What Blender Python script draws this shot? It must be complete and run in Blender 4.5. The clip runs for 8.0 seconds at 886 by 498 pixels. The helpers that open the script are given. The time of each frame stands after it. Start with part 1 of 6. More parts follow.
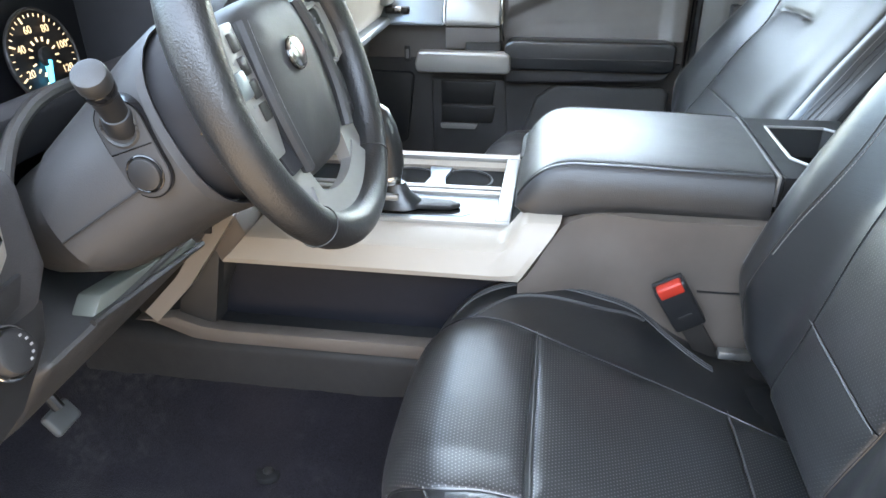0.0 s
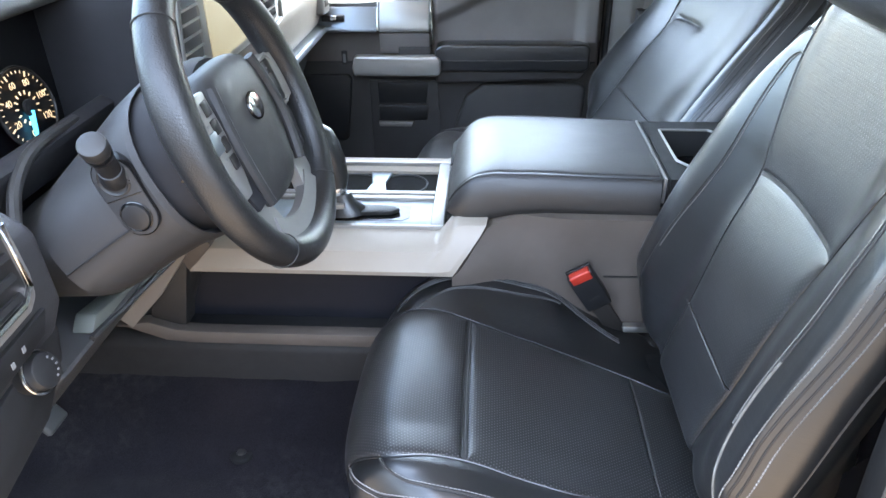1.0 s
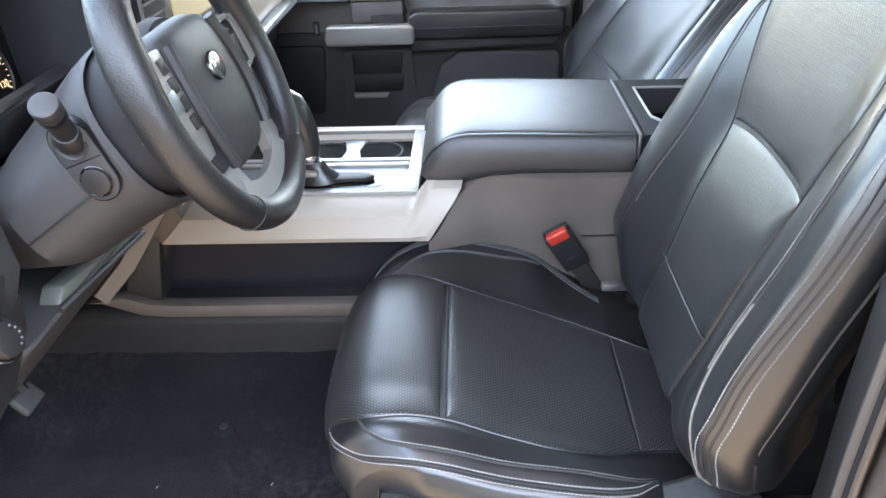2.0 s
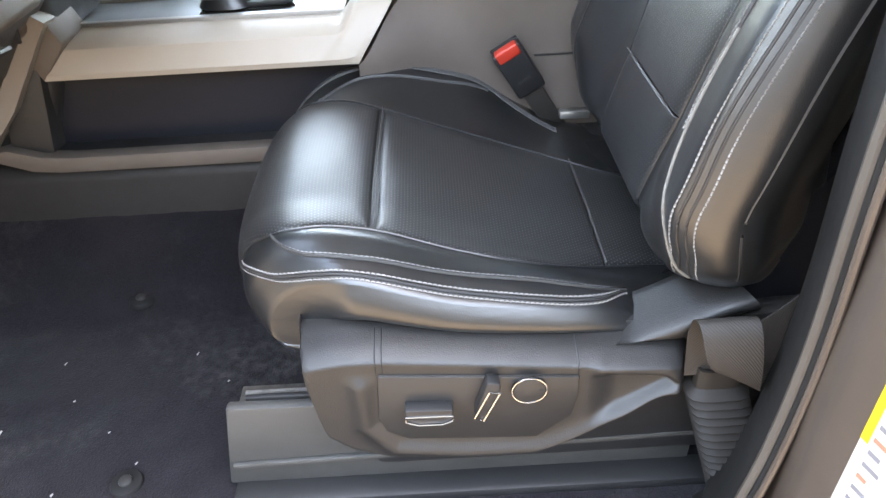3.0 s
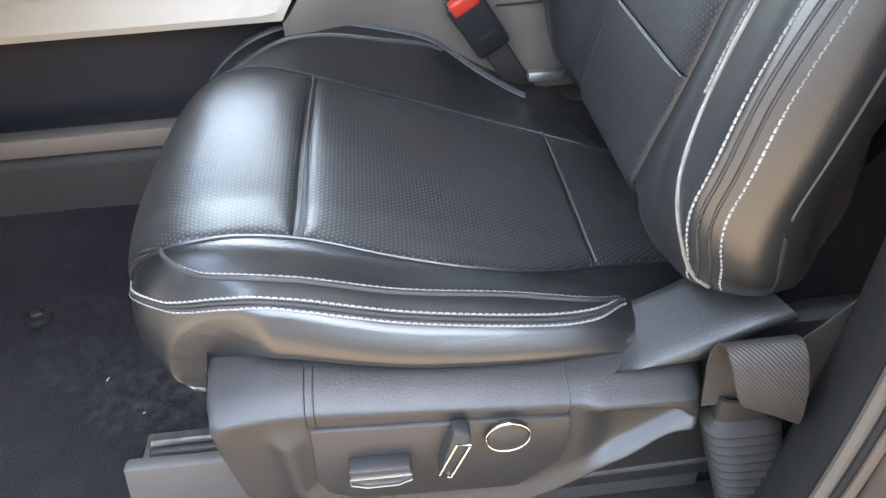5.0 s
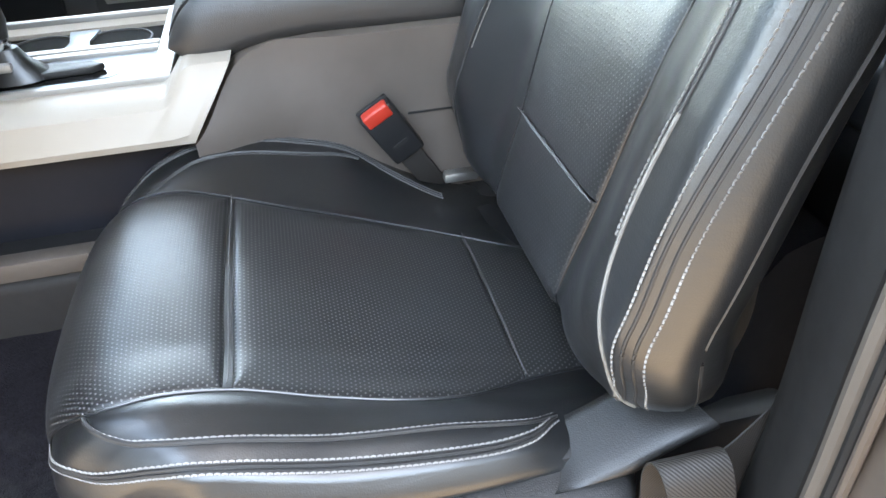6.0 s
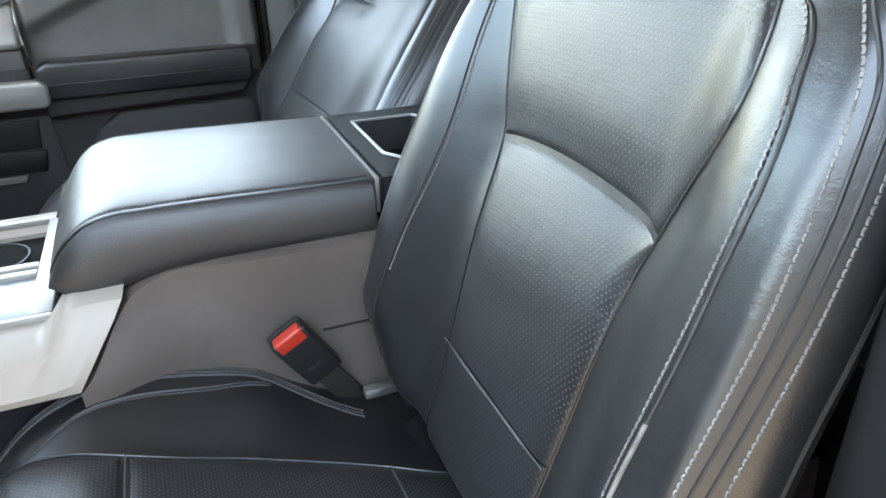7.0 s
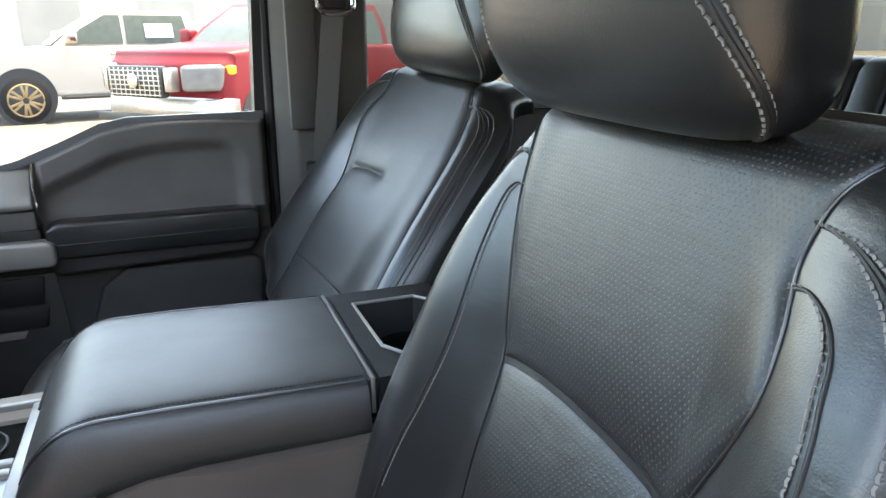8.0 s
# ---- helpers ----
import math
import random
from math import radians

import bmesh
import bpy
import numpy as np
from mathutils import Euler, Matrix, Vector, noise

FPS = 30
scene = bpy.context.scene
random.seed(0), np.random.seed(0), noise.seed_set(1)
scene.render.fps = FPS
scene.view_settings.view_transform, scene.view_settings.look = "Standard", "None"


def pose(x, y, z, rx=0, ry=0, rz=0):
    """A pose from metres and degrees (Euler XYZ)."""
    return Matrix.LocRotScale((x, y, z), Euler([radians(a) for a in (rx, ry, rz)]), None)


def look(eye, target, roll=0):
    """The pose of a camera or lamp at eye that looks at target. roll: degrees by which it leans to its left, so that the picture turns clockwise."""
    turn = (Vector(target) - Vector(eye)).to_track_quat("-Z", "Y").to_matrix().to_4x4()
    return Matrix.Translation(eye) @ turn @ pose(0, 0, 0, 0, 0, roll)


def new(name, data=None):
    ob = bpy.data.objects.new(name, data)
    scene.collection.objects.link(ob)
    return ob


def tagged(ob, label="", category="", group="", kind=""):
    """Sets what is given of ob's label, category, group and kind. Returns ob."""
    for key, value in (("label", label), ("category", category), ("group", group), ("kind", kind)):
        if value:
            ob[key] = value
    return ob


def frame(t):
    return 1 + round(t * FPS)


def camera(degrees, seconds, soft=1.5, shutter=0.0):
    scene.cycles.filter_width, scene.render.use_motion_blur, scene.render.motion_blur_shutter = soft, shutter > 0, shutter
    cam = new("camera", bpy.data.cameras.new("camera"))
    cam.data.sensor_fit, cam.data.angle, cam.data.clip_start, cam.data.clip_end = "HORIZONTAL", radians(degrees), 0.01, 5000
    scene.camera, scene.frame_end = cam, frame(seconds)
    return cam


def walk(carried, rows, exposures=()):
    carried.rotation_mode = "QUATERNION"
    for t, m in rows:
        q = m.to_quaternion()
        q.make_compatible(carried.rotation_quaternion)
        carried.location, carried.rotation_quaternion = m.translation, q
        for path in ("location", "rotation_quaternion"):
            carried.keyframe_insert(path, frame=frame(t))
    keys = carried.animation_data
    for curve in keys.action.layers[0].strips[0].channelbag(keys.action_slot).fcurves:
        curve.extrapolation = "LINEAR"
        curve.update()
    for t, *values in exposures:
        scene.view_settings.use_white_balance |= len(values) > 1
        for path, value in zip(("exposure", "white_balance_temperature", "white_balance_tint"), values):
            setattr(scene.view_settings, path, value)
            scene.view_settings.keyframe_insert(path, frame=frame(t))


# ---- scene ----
cam = camera(64.9, 8.0)
EXPOSURES = [(0.0, 5.51, 9750, 9), (0.5, 5.14, 8750, 10), (1.0, 5.18, 8750, 11), (2.5, 5.34, 10150, 12), (3.5, 5.54, 10650, 12), (4.2, 5.62, 10400, 11), (5.5, 5.56, 10050, 10), (6.0, 5.56, 10050, 8.0), (6.5, 5.39, 10250, 8), (7.2, 4.97, 9750, 8), (8.0, 4.29, 9550, 10)]
PATH = [
    (0, (0.12, -1.043, 1.507), (-0.159, 0.702, 0.569), -0.6),
    (0.5, (0.158, -1.133, 1.589), (-0.047, 0.604, 0.619), -0.3),
    (1, (0.143, -1.153, 1.618), (0.022, 0.57, 0.611), -0.9),
    (1.2, (0.148, -1.154, 1.621), (0.031, 0.561, 0.599), -1.2),
    (2.3, (0.173, -1.162, 1.54), (0.093, 0.505, 0.438), -2.5),
    (2.4, (0.179, -1.169, 1.509), (0.106, 0.472, 0.368), -2.2),
    (2.5, (0.183, -1.177, 1.486), (0.123, 0.468, 0.349), -2.7),
    (3, (0.192, -1.133, 1.378), (0.192, 0.468, 0.18), -3.3),
    (3.5, (0.197, -1.049, 1.327), (0.231, 0.51, 0.076), -3.7),
    (4, (0.192, -0.984, 1.306), (0.254, 0.542, 0.014), -3.6),
    (5.5, (0.215, -0.985, 1.316), (0.361, 0.557, 0.051), -3.6),
    (6, (0.212, -0.949, 1.368), (0.541, 0.626, 0.181), -2.6),
    (6.5, (0.189, -0.889, 1.396), (0.715, 0.718, 0.328), -1.8),
    (7, (0.219, -0.842, 1.443), (0.881, 0.808, 0.528), -1.0),
    (7.5, (0.246, -0.814, 1.482), (0.951, 0.889, 0.705), -1.0),
    (8, (0.253, -0.791, 1.512), (0.939, 0.992, 0.92), -0.2),
]
walk(cam, [(t, look(eye, target, roll)) for t, eye, target, roll in PATH], EXPOSURES)

# ---- daylight: sky, one sun high behind the truck, an open lot around ----
SUN_EL, SUN_AZ = radians(72), radians(76)
world = bpy.data.worlds.new("daylight")
scene.world = world
world.use_nodes = True
wn = world.node_tree
wn.nodes.clear()
sky = wn.nodes.new("ShaderNodeTexSky")
sky.sky_type = "NISHITA"
sky.sun_disc = False
sky.sun_elevation, sky.sun_rotation = SUN_EL, SUN_AZ
sky.dust_density = 0.7
bg = wn.nodes.new("ShaderNodeBackground")
bg.inputs["Strength"].default_value = 0.15
wo = wn.nodes.new("ShaderNodeOutputWorld")
wn.links.new(sky.outputs[0], bg.inputs[0])
wn.links.new(bg.outputs[0], wo.inputs[0])
sun = new("sun", bpy.data.lights.new("sun", "SUN"))
sun.data.energy, sun.data.angle, sun.data.color = 2.0, radians(0.5), (1.0, 0.94, 0.85)
sun_dir = Vector((math.sin(SUN_AZ) * math.cos(SUN_EL), math.cos(SUN_AZ) * math.cos(SUN_EL), math.sin(SUN_EL)))
sun.matrix_basis = look(sun_dir * 20, (0, 0, 0))


# ---- materials ----
def nodes_of(name):
    m = bpy.data.materials.new(name)
    m.use_nodes = True
    nt = m.node_tree
    b = nt.nodes["Principled BSDF"]
    return m, nt, b


def add(nt, kind, **props):
    n = nt.nodes.new(kind)
    for key, value in props.items():
        n.inputs[key.replace("_", " ")].default_value = value
    return n


def math_node(nt, op, a, b=None, c=None):
    n = nt.nodes.new("ShaderNodeMath")
    n.operation = op
    for i, v in enumerate((a, b, c)):
        if v is None:
            continue
        if isinstance(v, (int, float)):
            n.inputs[i].default_value = v
        else:
            nt.links.new(v, n.inputs[i])
    return n.outputs[0]


def mixed(nt, fac, c1, c2):
    n = nt.nodes.new("ShaderNodeMix")
    n.data_type = "RGBA"
    if isinstance(fac, (int, float)):
        n.inputs[0].default_value = fac
    else:
        nt.links.new(fac, n.inputs[0])
    for i, c in ((6, c1), (7, c2)):
        if isinstance(c, tuple):
            n.inputs[i].default_value = (*c[:3], 1)
        else:
            nt.links.new(c, n.inputs[i])
    return n.outputs[2]


def ramp(nt, value, lo, hi):
    n = nt.nodes.new("ShaderNodeMapRange")
    n.inputs[1].default_value, n.inputs[2].default_value = lo, hi
    nt.links.new(value, n.inputs[0])
    return n.outputs[0]


def noisy(nt, scale, detail=3.0, rough=0.55, stretch=None):
    tc = nt.nodes.new("ShaderNodeTexCoord")
    n = add(nt, "ShaderNodeTexNoise", Scale=scale, Detail=detail, Roughness=rough)
    out = tc.outputs["Object"]
    if stretch:
        mp = nt.nodes.new("ShaderNodeMapping")
        mp.inputs["Scale"].default_value = stretch
        nt.links.new(out, mp.inputs[0])
        out = mp.outputs[0]
    nt.links.new(out, n.inputs["Vector"])
    return n.outputs["Fac"]


def bumped(nt, b, height, strength, dist=0.001):
    n = add(nt, "ShaderNodeBump", Strength=strength, Distance=dist)
    nt.links.new(height, n.inputs["Height"])
    old = b.inputs["Normal"].links
    if old:
        nt.links.new(old[0].from_socket, n.inputs["Normal"])
    nt.links.new(n.outputs[0], b.inputs["Normal"])


def plain(name, col, rough=0.5, metal=0.0, var=0.25, scale=9.0, grain=0.0, grain_scale=900.0, coat=0.0, spec=0.5):
    """Paint or plastic: a base colour with slow stains, uneven gloss and a fine moulded grain."""
    m, nt, b = nodes_of(name)
    f = noisy(nt, scale, 4.0)
    dark = tuple(c * (1 - var) for c in col)
    nt.links.new(mixed(nt, ramp(nt, f, 0.3, 0.7), dark, col), b.inputs["Base Color"])
    b.inputs["Metallic"].default_value = metal
    f2 = noisy(nt, scale * 7, 3.0)
    nt.links.new(math_node(nt, "MULTIPLY_ADD", f2, 0.22 * rough + 0.02, rough * 0.88), b.inputs["Roughness"])
    b.inputs["Coat Weight"].default_value = coat
    b.inputs["Specular IOR Level"].default_value = spec
    if grain:
        bumped(nt, b, noisy(nt, grain_scale, 2.0), grain, 0.0006)
    return m


def leather(name, col, rough, perforated=False, pebble=0.09, dot=0.115, coat=0.32):
    """Coated leather: pebble grain, soft creases and, where perforated, rows of small holes, dotted pale for light on
    their rims.
    """
    m, nt, b = nodes_of(name)
    tc = nt.nodes.new("ShaderNodeTexCoord")
    slow = noisy(nt, 7.0, 4.0)
    base = mixed(nt, ramp(nt, slow, 0.3, 0.7), tuple(c * 0.8 for c in col), tuple(c * 1.25 for c in col))
    vor = add(nt, "ShaderNodeTexVoronoi", Scale=480.0)
    vor.feature = "DISTANCE_TO_EDGE"
    nt.links.new(tc.outputs["Object"], vor.inputs["Vector"])
    cell = ramp(nt, vor.outputs["Distance"], 0.0, 0.28)
    bumped(nt, b, noisy(nt, 30.0, 3.0), 0.06, 0.004)
    bumped(nt, b, noisy(nt, 16.0, 3.0, 0.6, (1.0, 1.0, 4.5)), 0.10, 0.004)
    bumped(nt, b, cell, pebble, 0.0006)
    rgh = math_node(nt, "MULTIPLY_ADD", noisy(nt, 26.0, 4.0), 0.10, rough - 0.05)
    if perforated:
        sep = nt.nodes.new("ShaderNodeSeparateXYZ")
        nt.links.new(tc.outputs["UV"], sep.inputs[0])
        px = math_node(nt, "MULTIPLY", sep.outputs[0], 1 / 0.0047)
        py = math_node(nt, "MULTIPLY", sep.outputs[1], 1 / 0.0037)
        row = math_node(nt, "FLOOR", py)
        odd = math_node(nt, "MULTIPLY", math_node(nt, "MODULO", row, 2.0), 0.5)
        fx = math_node(nt, "SUBTRACT", math_node(nt, "FRACT", math_node(nt, "ADD", px, odd)), 0.5)
        fy = math_node(nt, "MULTIPLY", math_node(nt, "SUBTRACT", math_node(nt, "FRACT", py), 0.5), 0.8)
        d2 = math_node(nt, "ADD", math_node(nt, "MULTIPLY", fx, fx), math_node(nt, "MULTIPLY", fy, fy))
        hole = math_node(nt, "SUBTRACT", 1.0, ramp(nt, d2, 0.016, 0.044))
        # dot colour paints in the light caught on the hole rims
        base = mixed(nt, math_node(nt, "MULTIPLY", hole, 0.9), base, (dot, dot * 0.97, dot * 0.94))
        bumped(nt, b, math_node(nt, "SUBTRACT", 1.0, hole), 0.22, 0.0008)
        rgh = math_node(nt, "MULTIPLY_ADD", hole, 0.15, rgh)
    nt.links.new(base, b.inputs["Base Color"])
    nt.links.new(rgh, b.inputs["Roughness"])
    b.inputs["Specular IOR Level"].default_value = 0.62 if perforated else 0.70
    b.inputs["Coat Weight"].default_value = coat
    b.inputs["Coat Roughness"].default_value = rough + 0.06
    nt.links.new(b.inputs["Normal"].links[0].from_socket, b.inputs["Coat Normal"])
    return m


def carpet_mat(name, col):
    m, nt, b = nodes_of(name)
    fine = noisy(nt, 420.0, 2.0)
    mid = noisy(nt, 28.0, 4.0)
    slow = noisy(nt, 5.0, 4.0)
    c = mixed(nt, ramp(nt, fine, 0.3, 0.7), tuple(v * 0.45 for v in col), tuple(v * 1.35 for v in col))
    c = mixed(nt, math_node(nt, "MULTIPLY", ramp(nt, mid, 0.5, 0.78), 0.35), c, tuple(v * 2.0 for v in col))
    c = mixed(nt, math_node(nt, "MULTIPLY", ramp(nt, slow, 0.5, 0.8), 0.5), c, (0.022, 0.017, 0.018))
    dust = math_node(nt, "MULTIPLY", ramp(nt, noisy(nt, 3.1, 5.0, 0.65), 0.52, 0.72), ramp(nt, noisy(nt, 70.0, 3.0), 0.40, 0.70))
    c = mixed(nt, math_node(nt, "MULTIPLY", dust, 0.55), c, (0.060, 0.056, 0.055))
    nt.links.new(c, b.inputs["Base Color"])
    b.inputs["Roughness"].default_value = 1.07
    b.inputs["Sheen Weight"].default_value = 0.06
    b.inputs["Specular IOR Level"].default_value = 0.1
    bumped(nt, b, fine, 0.7, 0.003)
    return m


def webbing_mat(name, col):
    m, nt, b = nodes_of(name)
    tc = nt.nodes.new("ShaderNodeTexCoord")
    w = add(nt, "ShaderNodeTexWave", Scale=1.0, Distortion=0.4, Detail=1.0)
    mp = nt.nodes.new("ShaderNodeMapping")
    mp.inputs["Scale"].default_value = (120, 120, 1)
    mp.inputs["Rotation"].default_value = (0, 0, radians(38))
    nt.links.new(tc.outputs["UV"], mp.inputs[0])
    nt.links.new(mp.outputs[0], w.inputs["Vector"])
    nt.links.new(mixed(nt, w.outputs["Fac"], tuple(v * 0.6 for v in col), tuple(v * 1.2 for v in col)), b.inputs["Base Color"])
    b.inputs["Roughness"].default_value = 0.6
    bumped(nt, b, w.outputs["Fac"], 0.5, 0.0006)
    return m


def glass_mat(name, tint=(0.9, 0.95, 0.95)):
    m, nt, b = nodes_of(name)
    b.inputs["Base Color"].default_value = (*tint, 1)
    b.inputs["Roughness"].default_value = 0.02
    b.inputs["Transmission Weight"].default_value = 1.0
    b.inputs["IOR"].default_value = 1.02
    return m


def glow(name, col, strength):
    m, nt, b = nodes_of(name)
    b.inputs["Base Color"].default_value = (*col, 1)
    b.inputs["Emission Color"].default_value = (*col, 1)
    b.inputs["Emission Strength"].default_value = strength
    return m


LEATHER = leather("black_leather", (0.0085, 0.009, 0.0095), 0.315)
PERF = leather("perforated_black_leather", (0.007, 0.0074, 0.008), 0.375, True, coat=0.24)
# darker dots on the back, where less light reaches the holes
PERF_BACK = leather("perforated_back_leather", (0.007, 0.0074, 0.008), 0.365, True, pebble=0.10, dot=0.045, coat=0.12)
LID = leather("armrest_vinyl", (0.020, 0.0185, 0.018), 0.44, pebble=0.16)
THREAD = plain("stitch_thread", (0.205, 0.195, 0.185), 0.8)
DARK_THREAD = plain("dark_thread", (0.075, 0.072, 0.070), 0.8)
PIPING = plain("piping_cord", (0.020, 0.0195, 0.0195), 0.5, spec=0.5)
WELT = plain("worn_welt", (0.17, 0.16, 0.145), 0.55, var=0.5, scale=60)
PLASTIC = plain("dark_grey_plastic", (0.021, 0.020, 0.0198), 0.52, grain=0.35)
BASE_PLASTIC = plain("seat_base_plastic", (0.015, 0.0142, 0.0142), 0.46, grain=0.55, grain_scale=760)
SWITCH_PLASTIC = plain("switch_plate_plastic", (0.018, 0.017, 0.017), 0.48, grain=0.1)
TAUPE = plain("console_side_plastic", (0.106, 0.084, 0.071), 0.55, grain=0.3)
BEIGE = plain("beige_trim_paint", (0.35, 0.30, 0.25), 0.42, var=0.08, grain=0.08)
SILVER = plain("satin_silver_trim", (0.32, 0.308, 0.288), 0.36, 0.5, var=0.08)
BRUSHED = plain("brushed_plate", (0.24, 0.27, 0.29), 0.33, 0.7, var=0.08)
CHROME = plain("chrome", (0.62, 0.62, 0.62), 0.16, 1.0, var=0.05)
BLACK = plain("black_plastic", (0.012, 0.012, 0.013), 0.5, grain=0.2)
GLOSS = plain("gloss_black", (0.008, 0.008, 0.009), 0.12)
RUBBER = plain("rubber_seal", (0.010, 0.010, 0.0105), 0.7, grain=0.15, spec=0.2)
CARPET = carpet_mat("black_carpet", (0.0090, 0.0080, 0.0102))
TUNNEL = plain("tunnel_trim", (0.018, 0.0165, 0.0165), 0.7, grain=0.4, grain_scale=500)
WEB = webbing_mat("belt_webbing", (0.027, 0.022, 0.019))
# lit copy of the belt webbing, paler for the passenger side
WEB_LIT = webbing_mat("lit_webbing", (0.13, 0.122, 0.115))
RED = plain("red_button", (0.50, 0.035, 0.02), 0.35, var=0.08)
DASH = plain("dash_top_vinyl", (0.028, 0.028, 0.031), 0.6, grain=0.5, grain_scale=600)
DOORSKIN = plain("door_panel_vinyl", (0.125, 0.112, 0.105), 0.55, grain=0.4, grain_scale=600)
DOORLOW = plain("door_lower_plastic", (0.040, 0.038, 0.038), 0.55, grain=0.4, grain_scale=600)
PILLAR = plain("pillar_trim", (0.085, 0.078, 0.072), 0.65, grain=0.3)
JAMB = plain("pillar_paint", (0.063, 0.048, 0.040), 0.42, coat=0.15, scale=4.0)
STEEL = plain("zinc_steel", (0.45, 0.44, 0.42), 0.35, 0.9, var=0.3, scale=40)
DULL = plain("dull_steel", (0.16, 0.15, 0.14), 0.45, 0.8, var=0.5, scale=60)
WHITE_LABEL = plain("label_paper", (0.36, 0.33, 0.305), 0.6, var=0.05)
YELLOW = plain("label_yellow", (0.46, 0.30, 0.012), 0.6, var=0.05)
INK = plain("label_ink", (0.12, 0.12, 0.14), 0.7)
REDINK = plain("label_red", (0.6, 0.12, 0.08), 0.7)
HEADLINER = plain("headliner_cloth", (0.30, 0.28, 0.26), 0.95, grain=0.3)
WINDOW = glass_mat("window_glass", (0.82, 0.83, 0.82))
CUPBLACK = plain("cup_rubber", (0.006, 0.006, 0.006), 0.9, spec=0.1)
MOULD = plain("door_moulding", (0.10, 0.105, 0.11), 0.36)
SLEEVE = plain("sleeve_plastic", (0.0145, 0.0118, 0.0102), 0.62, grain=0.2, spec=0.3)
BLACKER = plain("recliner_shade_black", (0.006, 0.0065, 0.008), 0.8, grain=0.2, spec=0.12)
LIP = plain("seal_lip_vinyl", (0.060, 0.050, 0.043), 0.6, grain=0.2)
RAIL = plain("rail_cover_plastic", (0.042, 0.041, 0.039), 0.55, grain=0.4)
SKIRT = plain("skirt_vinyl", (0.010, 0.0092, 0.009), 0.7, grain=0.3, spec=0.35)
COLUMN = plain("column_plastic", (0.037, 0.0365, 0.0375), 0.52, grain=0.4, spec=0.4)
TINTED = glass_mat("privacy_glass", (0.10, 0.11, 0.11))
GREY_GLASS = glass_mat("grey_glass", (0.24, 0.26, 0.25))
DIAL = plain("dial_black", (0.006, 0.006, 0.007), 0.35)
DIALMARK = glow("dial_marks", (0.95, 0.70, 0.45), 0.02)
NEEDLE = glow("dial_needle", (0.02, 0.45, 0.95), 0.12)
WARN = glow("warning_lamp", (0.9, 0.12, 0.05), 0.05)
AMBER = glow("amber_lamp", (0.9, 0.6, 0.1), 0.05)
# dull beige glow takes the place of reflections on the screen
SCREEN = glow("screen_glass", (0.30, 0.28, 0.21), 0.03)
MARK = plain("switch_marks", (0.20, 0.20, 0.20), 0.6)
CORD = plain("seam_cord_grey", (0.085, 0.082, 0.080), 0.6)
WSILVER = plain("wheel_silver", (0.22, 0.21, 0.20), 0.42, 0.35, var=0.08)
PEDAL = plain("pedal_rubber", (0.075, 0.079, 0.080), 0.6, grain=0.4)
KNEE = plain("knee_strip_paint", (0.19, 0.163, 0.14), 0.45, var=0.1, grain=0.1)
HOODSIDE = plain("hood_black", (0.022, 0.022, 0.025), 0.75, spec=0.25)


# ---- builders ----
def part(name, bm, material, parent=None, label="", smooth=35):
    """Links a bmesh as one mesh object under a thing or a part."""
    bmesh.ops.recalc_face_normals(bm, faces=bm.faces)
    me = bpy.data.meshes.new(name)
    bm.to_mesh(me)
    bm.free()
    if isinstance(material, (list, tuple)):
        for mm in material:
            me.materials.append(mm)
    else:
        me.materials.append(material)
    if smooth:
        me.shade_smooth()
        me.set_sharp_from_angle(angle=radians(smooth))
    ob = new(name, me)
    if parent:
        ob.parent = parent
        ob.matrix_parent_inverse = parent.matrix_basis.inverted()
    if label:
        tagged(ob, label)
    return ob


def thing(name, label, category, group="", kind="", at=(0, 0, 0)):
    ob = new(name)
    ob.empty_display_size = 0.05
    ob.location = at
    ob.matrix_basis = Matrix.Translation(at)
    return tagged(ob, label, category, group, kind)


def rounded(bm, width, segs=2, angle=28):
    """Rounds off all the sharp edges."""
    edges = [e for e in bm.edges if len(e.link_faces) == 2 and e.calc_face_angle(0) > radians(angle)]
    if edges and width:
        bmesh.ops.bevel(bm, geom=edges, offset=width, segments=segs, profile=0.5, affect="EDGES", clamp_overlap=True)
    return bm


def box(x0, x1, y0, y1, z0, z1, r=0.0, segs=2, bm=None):
    bm = bm or bmesh.new()
    bmesh.ops.create_cube(bm, size=1, matrix=Matrix.Translation(((x0 + x1) / 2, (y0 + y1) / 2, (z0 + z1) / 2)) @ Matrix.Diagonal((abs(x1 - x0), abs(y1 - y0), abs(z1 - z0), 1)))
    return rounded(bm, r, segs)


def prism(poly, axis, a, b, r=0.0, segs=2, slant=None):
    """A flat outline pushed from a to b along an axis. slant(p) moves the corners of the far end."""
    bm = bmesh.new()
    def at(p, d):
        return {"x": (d, p[0], p[1]), "y": (p[0], d, p[1]), "z": (p[0], p[1], d)}[axis]
    v0 = [bm.verts.new(at(p, a)) for p in poly]
    v1 = [bm.verts.new(at(slant(p) if slant else p, b)) for p in poly]
    bm.faces.new(v0)
    bm.faces.new(v1[::-1])
    n = len(poly)
    for i in range(n):
        bm.faces.new((v0[i], v1[i], v1[(i + 1) % n], v0[(i + 1) % n]))
    bmesh.ops.recalc_face_normals(bm, faces=bm.faces)
    return rounded(bm, r, segs)


